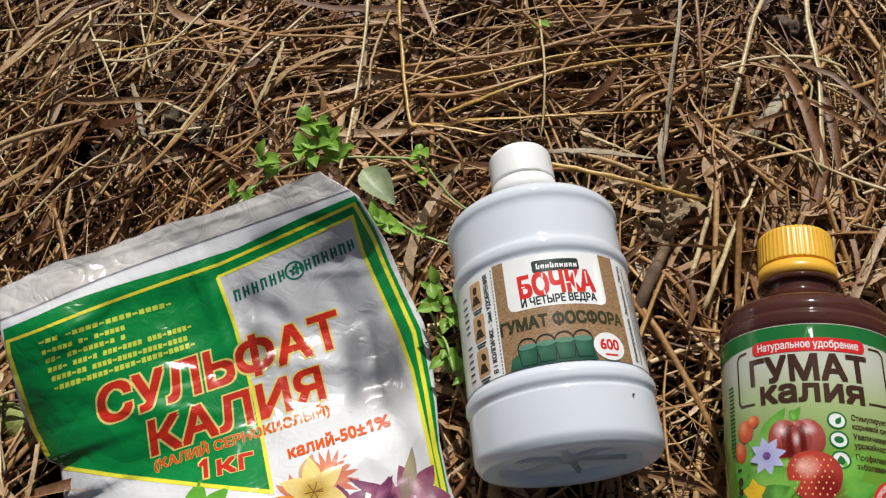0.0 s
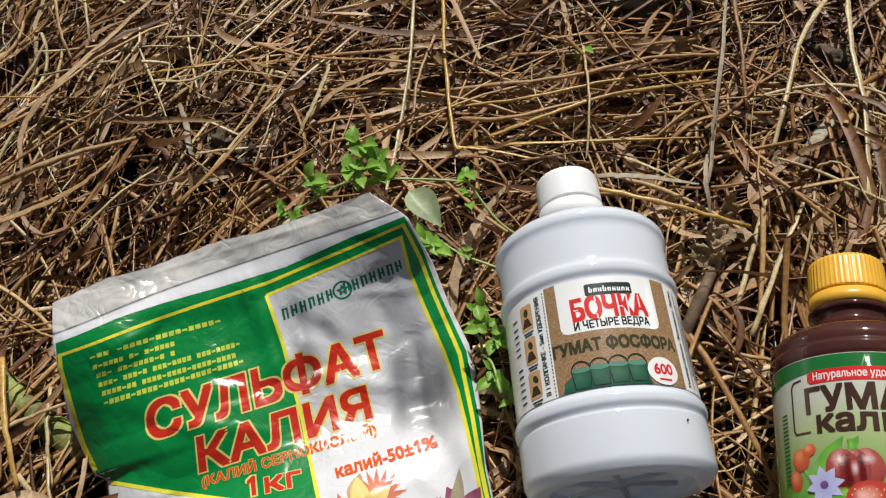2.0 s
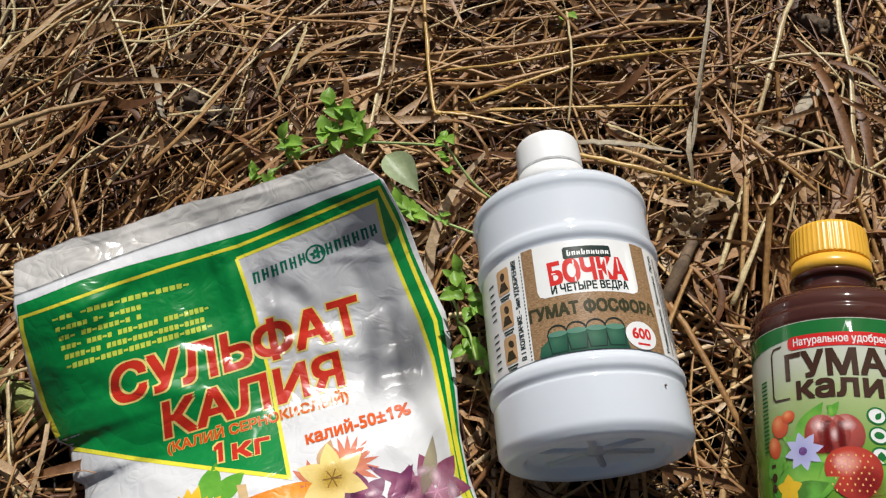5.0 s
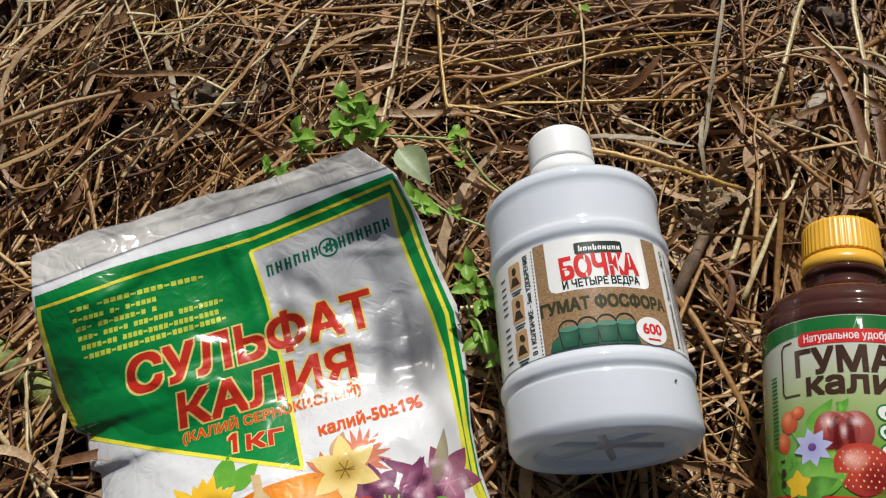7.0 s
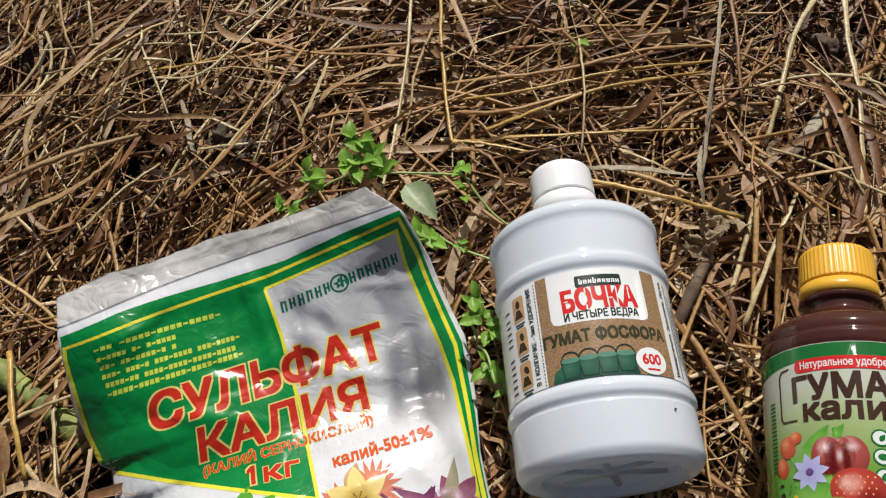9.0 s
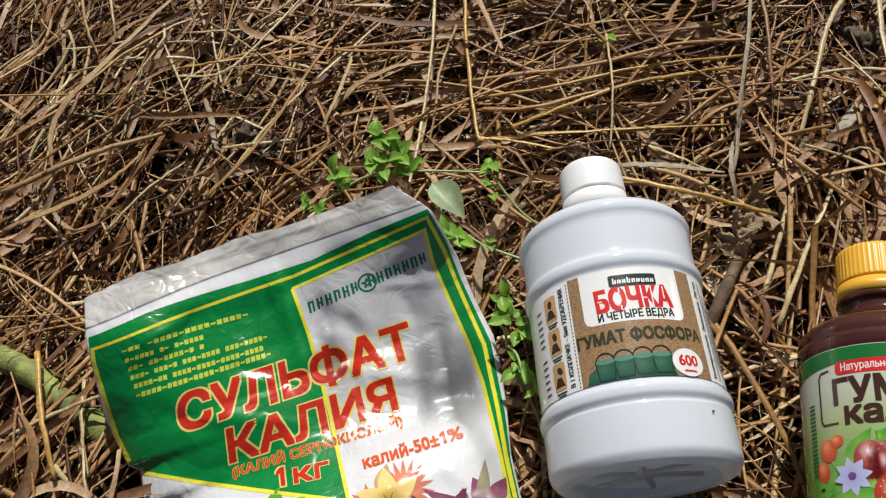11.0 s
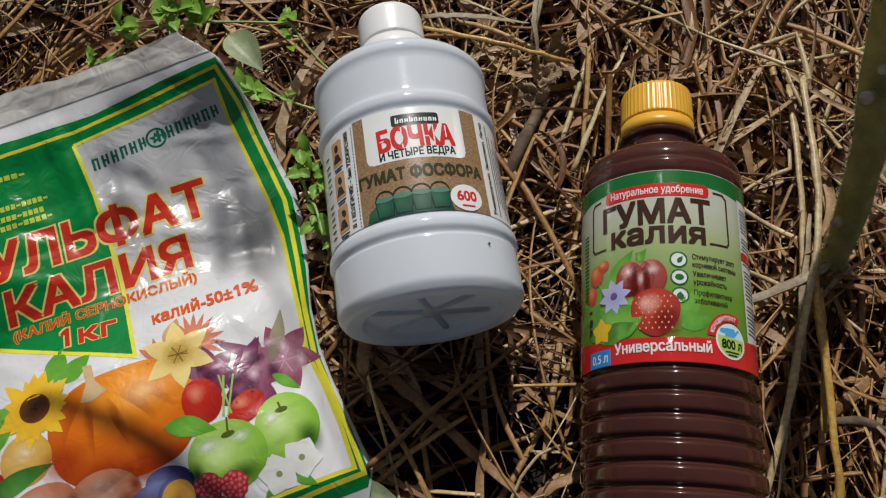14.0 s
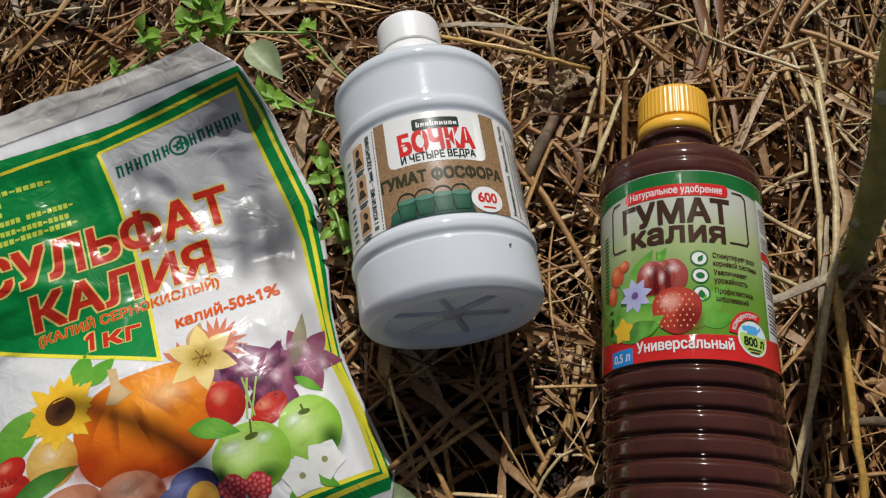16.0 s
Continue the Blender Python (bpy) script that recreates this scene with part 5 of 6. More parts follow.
    lay("dose", letters("800 л", 8.3, 61.6, 17.3, 61.6, 3.3, 0.03), ink("dose_black", (0.02, 0.03, 0.01), 0.16), 10)
    lay("dose_small_print", [band([(9.6, 60.3), (15.8, 60.3)], 0.6), band([(10.6, 59.2), (14.8, 59.2)], 0.6)], cocoa, 10)
    word = letters("концентрат", 0, 0, 13.6, 0, 1.9, 0.018)
    for v in word.verts:
        a = radians(168) - v.co.x / 8.0
        r = 7.4 + v.co.y
        v.co = (12.7 + r * math.cos(a), 65.2 + r * math.sin(a), 0)
    lay("dose_text", word, white, 6)
    lay("side_panel", [[(22.6, 64.5), (34, 64.5), (34, 125), (22.6, 125)]], white, 3)
    grey = ink("label_small_print", (0.12, 0.12, 0.11), 0.16)
    lay("small_print", [band([(23.6 + (k % 2) * 0.6, 70 + 1.55 * k), (33, 70 + 1.55 * k)], 0.75) for k in range(34) if k % 9 != 8], grey, 4)
    lay("side_red", [[(22.6, 99), (34, 99), (34, 102.5), (22.6, 102.5)]], red, 5)
    lay("side_marks", [ellipse(-42.6, 73.6, 1.3, 1.7, 0, 14), ellipse(-42.8, 69.8, 1.2, 1.5, 0, 14), band([(-44, 78), (-41.8, 78)], 1.0)], cocoa, 5)
    lay("small_print", [band([(-48, 84 + 1.6 * k), (-44.5, 84 + 1.6 * k)], 0.7) for k in range(18)], green, 3)


build_white_bottle()
build_brown_bottle()


# ---- straw stalks that lie singly on top ----
def stalk(pts, r, mat, label, nodes=2, flat=0.85):
    line = smooth_line(pts, 7)
    n = len(line)
    radii = [r * (1.0 - 0.22 * k / n) for k in range(n)]
    for j in range(nodes):
        k = int((j + 0.6) * n / (nodes + 0.4))
        if 0 < k < n:
            radii[k] *= 1.3
    g = random.Random(int(1e5 * abs(pts[0][0] + 3 * pts[0][1])))
    line = [p + Vector((g.uniform(-1, 1), g.uniform(-1, 1), g.uniform(-1, 1))) * 0.00035 for p in line]
    bm = bmesh.new()
    tube(bm, line, radii, 8, flat * g.uniform(0.45, 0.9), True, g.uniform(-0.8, 0.8))
    return tagged(part("straw_stalk", bm, mat), label, "straw", "single straw stalks on the mulch")


def long_blade(pts, w, mat, label, twist=0.8):
    line = smooth_line(pts, 8)
    n = len(line)
    g = random.Random(int(1e5 * abs(pts[0][0] + 3 * pts[0][1])))
    line = [p + Vector((g.uniform(-1, 1), g.uniform(-1, 1), g.uniform(-1, 1))) * 0.0005 for p in line]
    bm = bmesh.new()
    tube(bm, line, [w * g.uniform(0.86, 1.08) * max(0.12, math.sin(math.pi * (0.12 + 0.86 * k / (n - 1)))) ** 0.5 for k in range(n)], 8, 0.14, True, twist)
    return tagged(part("grass_blade", bm, mat), label, "dry grass", "single dry grass blades on the mulch")


PALE_L, GOLD_L, BROWN_L, GREY_L = "pale straw stalk lying on the mulch", "golden yellow straw stalk lying on the mulch", "brown dry stalk lying on the mulch", "greyish curled dry grass blade on the mulch"
TAN_B, BROWN_B, GOLD_B = "broad tan dry grass blade on the mulch", "broad brown dry grass blade on the mulch", "golden brown dry grass blade on the mulch"
stalk([(-0.070, 0.373, 0.016), (-0.078, 0.332, 0.022), (-0.080, 0.301, 0.022), (-0.084, 0.278, 0.016)], 0.0010, TAN, PALE_L, 0)
stalk([(-0.273, 0.356, 0.014), (-0.234, 0.353, 0.020), (-0.208, 0.359, 0.020), (-0.186, 0.376, 0.014)], 0.0011, GOLD, GOLD_L, 3)
stalk([(-0.259, 0.348, 0.016), (-0.225, 0.341, 0.022), (-0.205, 0.359, 0.022), (-0.171, 0.423, 0.016)], 0.0010, PALE, PALE_L, 0)
stalk([(-0.259, 0.389, 0.014), (-0.232, 0.382, 0.020), (-0.214, 0.387, 0.014)], 0.0010, PALE, PALE_L, 0)
stalk([(-0.215, 0.389, 0.012), (-0.192, 0.400, 0.018), (-0.172, 0.431, 0.012)], 0.0009, PALE, PALE_L, 0)
stalk([(-0.191, 0.361, 0.012), (-0.136, 0.359, 0.018), (-0.095, 0.360, 0.018), (-0.059, 0.365, 0.012)], 0.0013, STRAW, PALE_L, 3)
stalk([(-0.196, 0.379, 0.014), (-0.147, 0.356, 0.020), (-0.102, 0.350, 0.020), (-0.059, 0.347, 0.014)], 0.0012, STRAW, PALE_L, 3)
stalk([(-0.216, 0.287, 0.014), (-0.192, 0.284, 0.020), (-0.169, 0.290, 0.014)], 0.0010, PALE, PALE_L, 0)
long_blade([(-0.152, 0.297, 0.014), (-0.143, 0.319, 0.020), (-0.137, 0.345, 0.020), (-0.142, 0.357, 0.014)], 0.0016, PALE, TAN_B, 0.6)
long_blade([(-0.149, 0.312, 0.012), (-0.130, 0.328, 0.018), (-0.102, 0.341, 0.018), (-0.063, 0.349, 0.012)], 0.0028, TAN, TAN_B, 0.6)
long_blade([(-0.226, 0.336, 0.014), (-0.204, 0.348, 0.020), (-0.196, 0.365, 0.014)], 0.0022, BROWN, BROWN_B, 0.6)
long_blade([(-0.196, 0.365, 0.014), (-0.183, 0.348, 0.020), (-0.174, 0.340, 0.014)], 0.0018, BROWN, BROWN_B, 0.6)
long_blade([(-0.236, 0.330, 0.012), (-0.224, 0.306, 0.018), (-0.219, 0.289, 0.018), (-0.216, 0.283, 0.012)], 0.0020, GREYED, GREY_L, 0.6)
stalk([(-0.282, 0.383, 0.016), (-0.285, 0.363, 0.022), (-0.306, 0.358, 0.022), (-0.338, 0.358, 0.016)], 0.0009, PALE, PALE_L, 0)
long_blade([(-0.395, 0.418, 0.014), (-0.383, 0.426, 0.020), (-0.380, 0.432, 0.020), (-0.381, 0.413, 0.014)], 0.0020, TAN, TAN_B, 0.6)
stalk([(-0.168, 0.336, 0.016), (-0.169, 0.298, 0.022), (-0.177, 0.272, 0.016)], 0.0007, PALE, PALE_L, 0)
long_blade([(-0.092, 0.403, 0.014), (-0.084, 0.413, 0.020), (-0.075, 0.431, 0.014)], 0.0024, GOLD, GOLD_B, 0.6)
stalk([(-0.364, 0.467, 0.014), (-0.334, 0.399, 0.020), (-0.321, 0.373, 0.014)], 0.0013, TAN, PALE_L, 2)
stalk([(-0.340, 0.467, 0.012), (-0.318, 0.411, 0.018), (-0.313, 0.389, 0.012)], 0.0011, PALE, PALE_L, 2)
stalk([(-0.333, 0.303, 0.010), (-0.325, 0.342, 0.016), (-0.334, 0.393, 0.010)], 0.0012, TAN, PALE_L, 2)
stalk([(-0.305, 0.287, 0.010), (-0.290, 0.309, 0.016), (-0.283, 0.339, 0.010)], 0.0012, PALE, PALE_L, 2)
stalk([(-0.049, 0.424, 0.016), (-0.034, 0.395, 0.022), (-0.021, 0.383, 0.016)], 0.0015, TAN, PALE_L, 2)
stalk([(-0.066, 0.329, 0.012), (0.011, 0.329, 0.018), (0.063, 0.340, 0.018), (0.110, 0.345, 0.012)], 0.0013, STRAW, GOLD_L, 3)
stalk([(-0.065, 0.312, 0.014), (-0.007, 0.313, 0.020), (0.044, 0.323, 0.020), (0.103, 0.331, 0.014)], 0.0010, GOLD, GOLD_L, 0)
stalk([(-0.066, 0.307, 0.010), (-0.024, 0.301, 0.016), (0.013, 0.309, 0.016), (0.053, 0.322, 0.010)], 0.0015, STRAW, PALE_L, 3)
stalk([(-0.066, 0.345, 0.014), (-0.037, 0.356, 0.020), (0.001, 0.375, 0.014)], 0.0010, PALE, PALE_L, 0)
stalk([(-0.023, 0.357, 0.010), (0.030, 0.352, 0.016), (0.097, 0.361, 0.010)], 0.0012, STRAW, GOLD_L, 2)
stalk([(-0.038, 0.290, 0.012), (0.003, 0.301, 0.018), (0.040, 0.313, 0.018), (0.098, 0.325, 0.012)], 0.0011, GOLD, GOLD_L, 3)
stalk([(0.024, 0.351, 0.020), (0.024, 0.304, 0.026), (0.020, 0.265, 0.020)], 0.0008, PALE, PALE_L, 0)
stalk([(-0.053, 0.272, 0.018), (-0.037, 0.266, 0.024), (-0.027, 0.253, 0.024), (-0.023, 0.239, 0.018)], 0.0013, BROWN, BROWN_L, 3)
stalk([(0.042, 0.268, 0.016), (0.056, 0.255, 0.022), (0.071, 0.250, 0.016)], 0.0010, PALE, PALE_L, 0)
stalk([(0.179, 0.388, 0.014), (0.153, 0.347, 0.020), (0.137, 0.305, 0.020), (0.123, 0.267, 0.014)], 0.0016, PALE, PALE_L, 3)
long_blade([(0.137, 0.263, 0.008), (0.152, 0.280, 0.014), (0.175, 0.313, 0.008)], 0.0040, GREYED, GREY_L, 0.6)
stalk([(0.193, 0.400, 0.012), (0.181, 0.338, 0.018), (0.178, 0.297, 0.018), (0.169, 0.249, 0.018), (0.162, 0.214, 0.012)], 0.0016, PALE, PALE_L, 4)
stalk([(0.196, 0.385, 0.014), (0.193, 0.349, 0.020), (0.196, 0.320, 0.014)], 0.0007, BROWN, BROWN_L, 0)
stalk([(0.136, 0.252, 0.016), (0.149, 0.254, 0.022), (0.158, 0.247, 0.022), (0.166, 0.228, 0.016)], 0.0008, PALE, PALE_L, 0)
long_blade([(0.118, 0.401, 0.020), (0.104, 0.334, 0.026), (0.092, 0.284, 0.026), (0.087, 0.263, 0.020)], 0.0014, GREYED, GREY_L, 0.6)
long_blade([(0.087, 0.266, 0.018), (0.082, 0.243, 0.024), (0.083, 0.220, 0.018)], 0.0016, GREYED, GREY_L, 0.6)
long_blade([(0.110, 0.357, 0.016), (0.097, 0.303, 0.022), (0.086, 0.252, 0.022), (0.081, 0.238, 0.016)], 0.0012, GREYED, GREY_L, 0.6)
stalk([(-0.084, 0.430, 0.018), (-0.084, 0.355, 0.022), (-0.088, 0.287, 0.022), (-0.092, 0.238, 0.03)], 0.0011, PALE, PALE_L)
stalk([(-0.066, 0.430, 0.016), (-0.062, 0.348, 0.02), (-0.055, 0.282, 0.022), (-0.050, 0.276, 0.02)], 0.0012, GOLD, GOLD_L, 1)
stalk([(-0.055, 0.279, 0.019), (-0.035, 0.276, 0.018), (-0.010, 0.270, 0.016)], 0.0011, GOLD, GOLD_L, 1)
stalk([(0.122, 0.405, 0.014), (0.118, 0.349, 0.02), (0.115, 0.300, 0.014)], 0.0013, BROWN, BROWN_L)
stalk([(-0.048, 0.283, 0.012), (0.018, 0.281, 0.016), (0.092, 0.282, 0.012)], 0.0013, GOLD, GOLD_L, 2)
long_blade([(-0.268, 0.436, 0.016), (-0.308, 0.359, 0.022), (-0.331, 0.314, 0.022), (-0.327, 0.275, 0.014)], 0.0023, TAN, "broad tan dry grass blade on the mulch", 0.5)
stalk([(-0.352, 0.258, 0.02), (-0.296, 0.280, 0.025), (-0.254, 0.297, 0.020)], 0.0021, TAN, BROWN_L, 1)
long_blade([(-0.345, 0.234, 0.016), (-0.294, 0.251, 0.022), (-0.270, 0.272, 0.022), (-0.260, 0.300, 0.016)], 0.0027, TAN, "broad pale dry grass blade on the mulch", 0.7)
stalk([(-0.276, 0.228, 0.018), (-0.256, 0.252, 0.021), (-0.236, 0.275, 0.018)], 0.0009, PALE, PALE_L, 0)
stalk([(-0.216, 0.246, 0.020), (-0.184, 0.285, 0.026), (-0.156, 0.346, 0.026), (-0.136, 0.394, 0.018)], 0.0016, STRAW, "long tan straw stalk lying across the mulch", 2)
stalk([(-0.206, 0.266, 0.016), (-0.175, 0.311, 0.021), (-0.121, 0.383, 0.014)], 0.0012, PALE, PALE_L, 2)
stalk([(0.018, 0.2415, 0.028), (0.060, 0.225, 0.031), (0.099, 0.2115, 0.028)], 0.0013, GOLD, GOLD_L, 1)
long_blade([(0.022, 0.252, 0.022), (0.050, 0.248, 0.024), (0.080, 0.246, 0.018)], 0.0022, GREYED, GREY_L, 0.4)
stalk([(-0.300, 0.106, 0.016), (-0.272, 0.117, 0.021), (-0.248, 0.127, 0.020)], 0.0012, PALE, PALE_L, 1)
stalk([(-0.294, 0.150, 0.022), (-0.278, 0.114, 0.026), (-0.264, 0.082, 0.022)], 0.0017, GOLD, GOLD_L, 1)
stalk([(-0.266, 0.136, 0.016), (-0.258, 0.110, 0.020), (-0.250, 0.084, 0.016)], 0.0011, PALE, PALE_L, 0)
stalk([(-0.270, 0.090, 0.016), (-0.231, 0.060, 0.020), (-0.198, 0.035, 0.010)], 0.0014, PALE, PALE_L, 1)
stalk([(-0.262, 0.118, 0.016), (-0.242, 0.068, 0.021), (-0.206, 0.008, 0.014)], 0.0008, PALE, PALE_L, 0)
stalk([(0.217, 0.203, 0.018), (0.205, 0.123, 0.022), (0.176, 0.045, 0.020), (0.147, -0.024, 0.012)], 0.0019, PALE, PALE_L, 2)
long_blade([(0.204, 0.125, 0.016), (0.182, 0.060, 0.018), (0.160, -0.010, 0.010)], 0.0017, GREYED, GREY_L, 0.6)
stalk([(0.198, 0.096, 0.018), (0.188, 0.023, 0.021), (0.183, -0.030, 0.014)], 0.0020, GOLD, GOLD_L, 2)
stalk([(0.200, 0.088, 0.014), (0.195, 0.060, 0.016), (0.187, 0.022, 0.014)], 0.0019, GOLD, GOLD_L, 1)
stalk([(0.213, 0.202, 0.010), (0.203, 0.136, 0.014), (0.188, 0.056, 0.008)], 0.0017, PALE, PALE_L, 2)
stalk([(-0.012, 0.0195, 0.012), (0.021, 0.044, 0.016), (0.066, 0.0755, 0.010)], 0.0014, BROWN, BROWN_L, 1)
long_blade([(-0.016, 0.079, 0.000), (0.015, 0.044, 0.007), (0.066, -0.008, 0.004)], 0.0030, BLADE, "broad tan dry grass blade on the mulch", 0.4)
long_blade([(0.160, 0.082, 0.012), (0.193, 0.092, 0.018), (0.215, 0.104, 0.012)], 0.0026, GREYED, GREY_L, 0.5)
stalk([(0.042, -0.010, 0.0), (0.060, 0.018, 0.012), (0.082, 0.026, 0.008)], 0.0008, PALE, PALE_L, 0)
long_blade([(0.052, -0.002, 0.002), (0.070, 0.008, 0.010), (0.092, 0.015, 0.006)], 0.0026, BLADE, "broad tan dry grass blade on the mulch", 0.6)
stalk([(0.094, 0.158, 0.012), (0.114, 0.199, 0.017), (0.141, 0.248, 0.012)], 0.0014, PALE, PALE_L, 2)
stalk([(0.090, 0.174, 0.010), (0.111, 0.228, 0.014), (0.124, 0.255, 0.010)], 0.0014, PALE, PALE_L, 1)
long_blade([(0.255, 0.068, -0.004), (0.211, 0.041, 0.002), (0.164, 0.010, -0.006)], 0.0030, BLADE, "broad tan dry grass blade on the mulch", 0.5)


# ---- weeds, tomato stem, twine ----
def leaf_mesh(bm, base, tip, width, curl=0.25, up=Vector((0, 0, 1)), n=7):
    base, tip = Vector(base), Vector(tip)
    d = tip - base
    side = d.cross(up).normalized()
    nrm = side.cross(d).normalized()
    rows = []
    for k in range(n + 1):
        u = k / n
        w = width * 0.5 * math.sin(math.pi * min(1, u ** 0.75 * 0.985 + 0.012))
        c = base + d * u + nrm * (d.length * curl * (u - u * u) * 1.2)
        rows.append([bm.verts.new(c + side * w * s + nrm * (abs(s) * w * 0.45)) for s in (-1, -0.5, 0, 0.5, 1)])
    for a, b in zip(rows, rows[1:]):
        for s in range(4):
            bm.faces.new((a[s], a[s + 1], b[s + 1], b[s]))


def weed(name, stems, sprigs, label, size=0.011, seed=1, mat=None):
    """A low weed: stems as lines, sprigs as places where small pointed leaves sit."""
    g = random.Random(seed)
    root = thing(name, Matrix.Translation(stems[0][0]), label, "weed")
    back = root.matrix_world.inverted()
    for line in stems:
        bm = bmesh.new()
        tube(bm, [back @ p for p in smooth_line(line, 6)], 0.0007, 7)
        part("stem", bm, WEED_STEM, root)
    for x, y, z, n, s in sprigs:
        for k in range(round(n * 1.9)):
            a = g.uniform(0, 2 * math.pi)
            l = size * s * g.uniform(0.7, 1.25)
            b = Vector((x + g.uniform(-0.4, 0.4) * l, y + g.uniform(-0.4, 0.4) * l, z + g.uniform(-0.4, 0.4) * l))
            bm = bmesh.new()
            leaf_mesh(bm, back @ b, back @ (b + Vector((math.cos(a) * l, math.sin(a) * l, g.uniform(-0.1, 0.7) * l))), l * g.uniform(0.58, 0.76), g.uniform(0.1, 0.35))
            part("leaf", bm, mat or LEAF, root)
    return root


weed("chickweed", [[(-0.155, 0.226, 0.022), (-0.130, 0.236, 0.034), (-0.108, 0.244, 0.038), (-0.074, 0.246, 0.034), (-0.046, 0.243, 0.034)], [(-0.108, 0.244, 0.034), (-0.104, 0.256, 0.042), (-0.100, 0.266, 0.046)], [(-0.130, 0.236, 0.034), (-0.132, 0.246, 0.04)], [(-0.076, 0.226, 0.026), (-0.054, 0.205, 0.026), (-0.028, 0.192, 0.026)], [(-0.046, 0.243, 0.034), (-0.030, 0.222, 0.026), (-0.012, 0.210, 0.02)]],
     [(-0.130, 0.244, 0.038, 5, 1.15), (-0.105, 0.262, 0.044, 5, 1.1), (-0.098, 0.252, 0.042, 7, 1.15), (-0.107, 0.246, 0.04, 6, 1.0), (-0.092, 0.245, 0.038, 4, 1.0), (-0.049, 0.244, 0.035, 2, 1.0), (-0.045, 0.234, 0.033, 2, 0.9), (-0.151, 0.231, 0.03, 3, 0.8), (-0.143, 0.227, 0.028, 3, 0.8), (-0.046, 0.203, 0.028, 2, 0.55), (-0.066, 0.208, 0.026, 3, 1.3)],
     "small bright green chickweed sprigs growing behind the bag", 0.0082, 4)
weed("chickweed", [[(-0.040, 0.150, 0.004), (-0.040, 0.155, 0.022), (-0.046, 0.161, 0.028)], [(-0.040, 0.152, 0.010), (-0.034, 0.142, 0.022), (-0.030, 0.126, 0.024)]],
     [(-0.037, 0.160, 0.024, 4, 0.95), (-0.031, 0.155, 0.022, 4, 0.9), (-0.034, 0.138, 0.018, 3, 0.9), (-0.024, 0.125, 0.018, 3, 0.9), (-0.042, 0.173, 0.018, 3, 0.8), (-0.017, 0.110, 0.010, 2, 0.8)],
     "small green chickweed between bag and white bottle", 0.0088, 9)
weed("green_sprig", [[(0.085, 0.384, 0.012), (0.096, 0.386, 0.028), (0.112, 0.378, 0.028)]], [(0.090, 0.388, 0.03, 4, 0.9), (0.097, 0.392, 0.032, 3, 0.8), (0.108, 0.380, 0.028, 3, 0.8)], "small green weed sprig in the straw", 0.011, 14)
weed("green_sprig", [[(0.020, 0.352, 0.004), (0.022, 0.352, 0.014), (0.026, 0.350, 0.016)]], [(0.022, 0.353, 0.015, 2, 0.7)], "tiny green weed sprig in the straw", 0.011, 15)


def single_leaf(name, base, tip, width, mat, label, curl=0.2):
    bm = bmesh.new()
    leaf_mesh(bm, base, tip, width, curl, n=10)
    return tagged(part(name, bm, mat), label, "leaf")


single_leaf("broad_leaf", (-0.078, 0.239, 0.033), (-0.060, 0.217, 0.030), 0.017, LEAF_PALE, "broad pale green leaf lying behind the bag")
single_leaf("broad_leaf", (-0.070, 0.216, 0.024), (-0.060, 0.200, 0.026), 0.010, LEAF, "broad green leaf beside the bag")
single_leaf("pale_leaf", (-0.022, 0.012, 0.004), (0.002, 0.004, 0.004), 0.012, LEAF_PALE, "pale green leaf beneath the corner of the bag", 0.1)


def hairs(bm, line, radii, count, length, seed):
    g = random.Random(seed)
    for _ in range(count):
        k = g.randrange(len(line) - 1)
        u = g.random()
        c, d = line[k].lerp(line[k + 1], u), (line[k + 1] - line[k]).normalized()
        v = Vector((g.gauss(0, 1), g.gauss(0, 1), g.gauss(0, 1)))
        v = (v - d * v.dot(d)).normalized()
        r = radii[k]
        p, q = c + v * r * 0.96, c + v * (r + length * g.uniform(0.5, 1.2)) + d * g.uniform(-0.4, 0.4) * length
        s = v.cross(d).normalized() * 0.00007
        f = [bm.verts.new(p - s), bm.verts.new(p + s), bm.verts.new(q)]
        bm.faces.new(f)


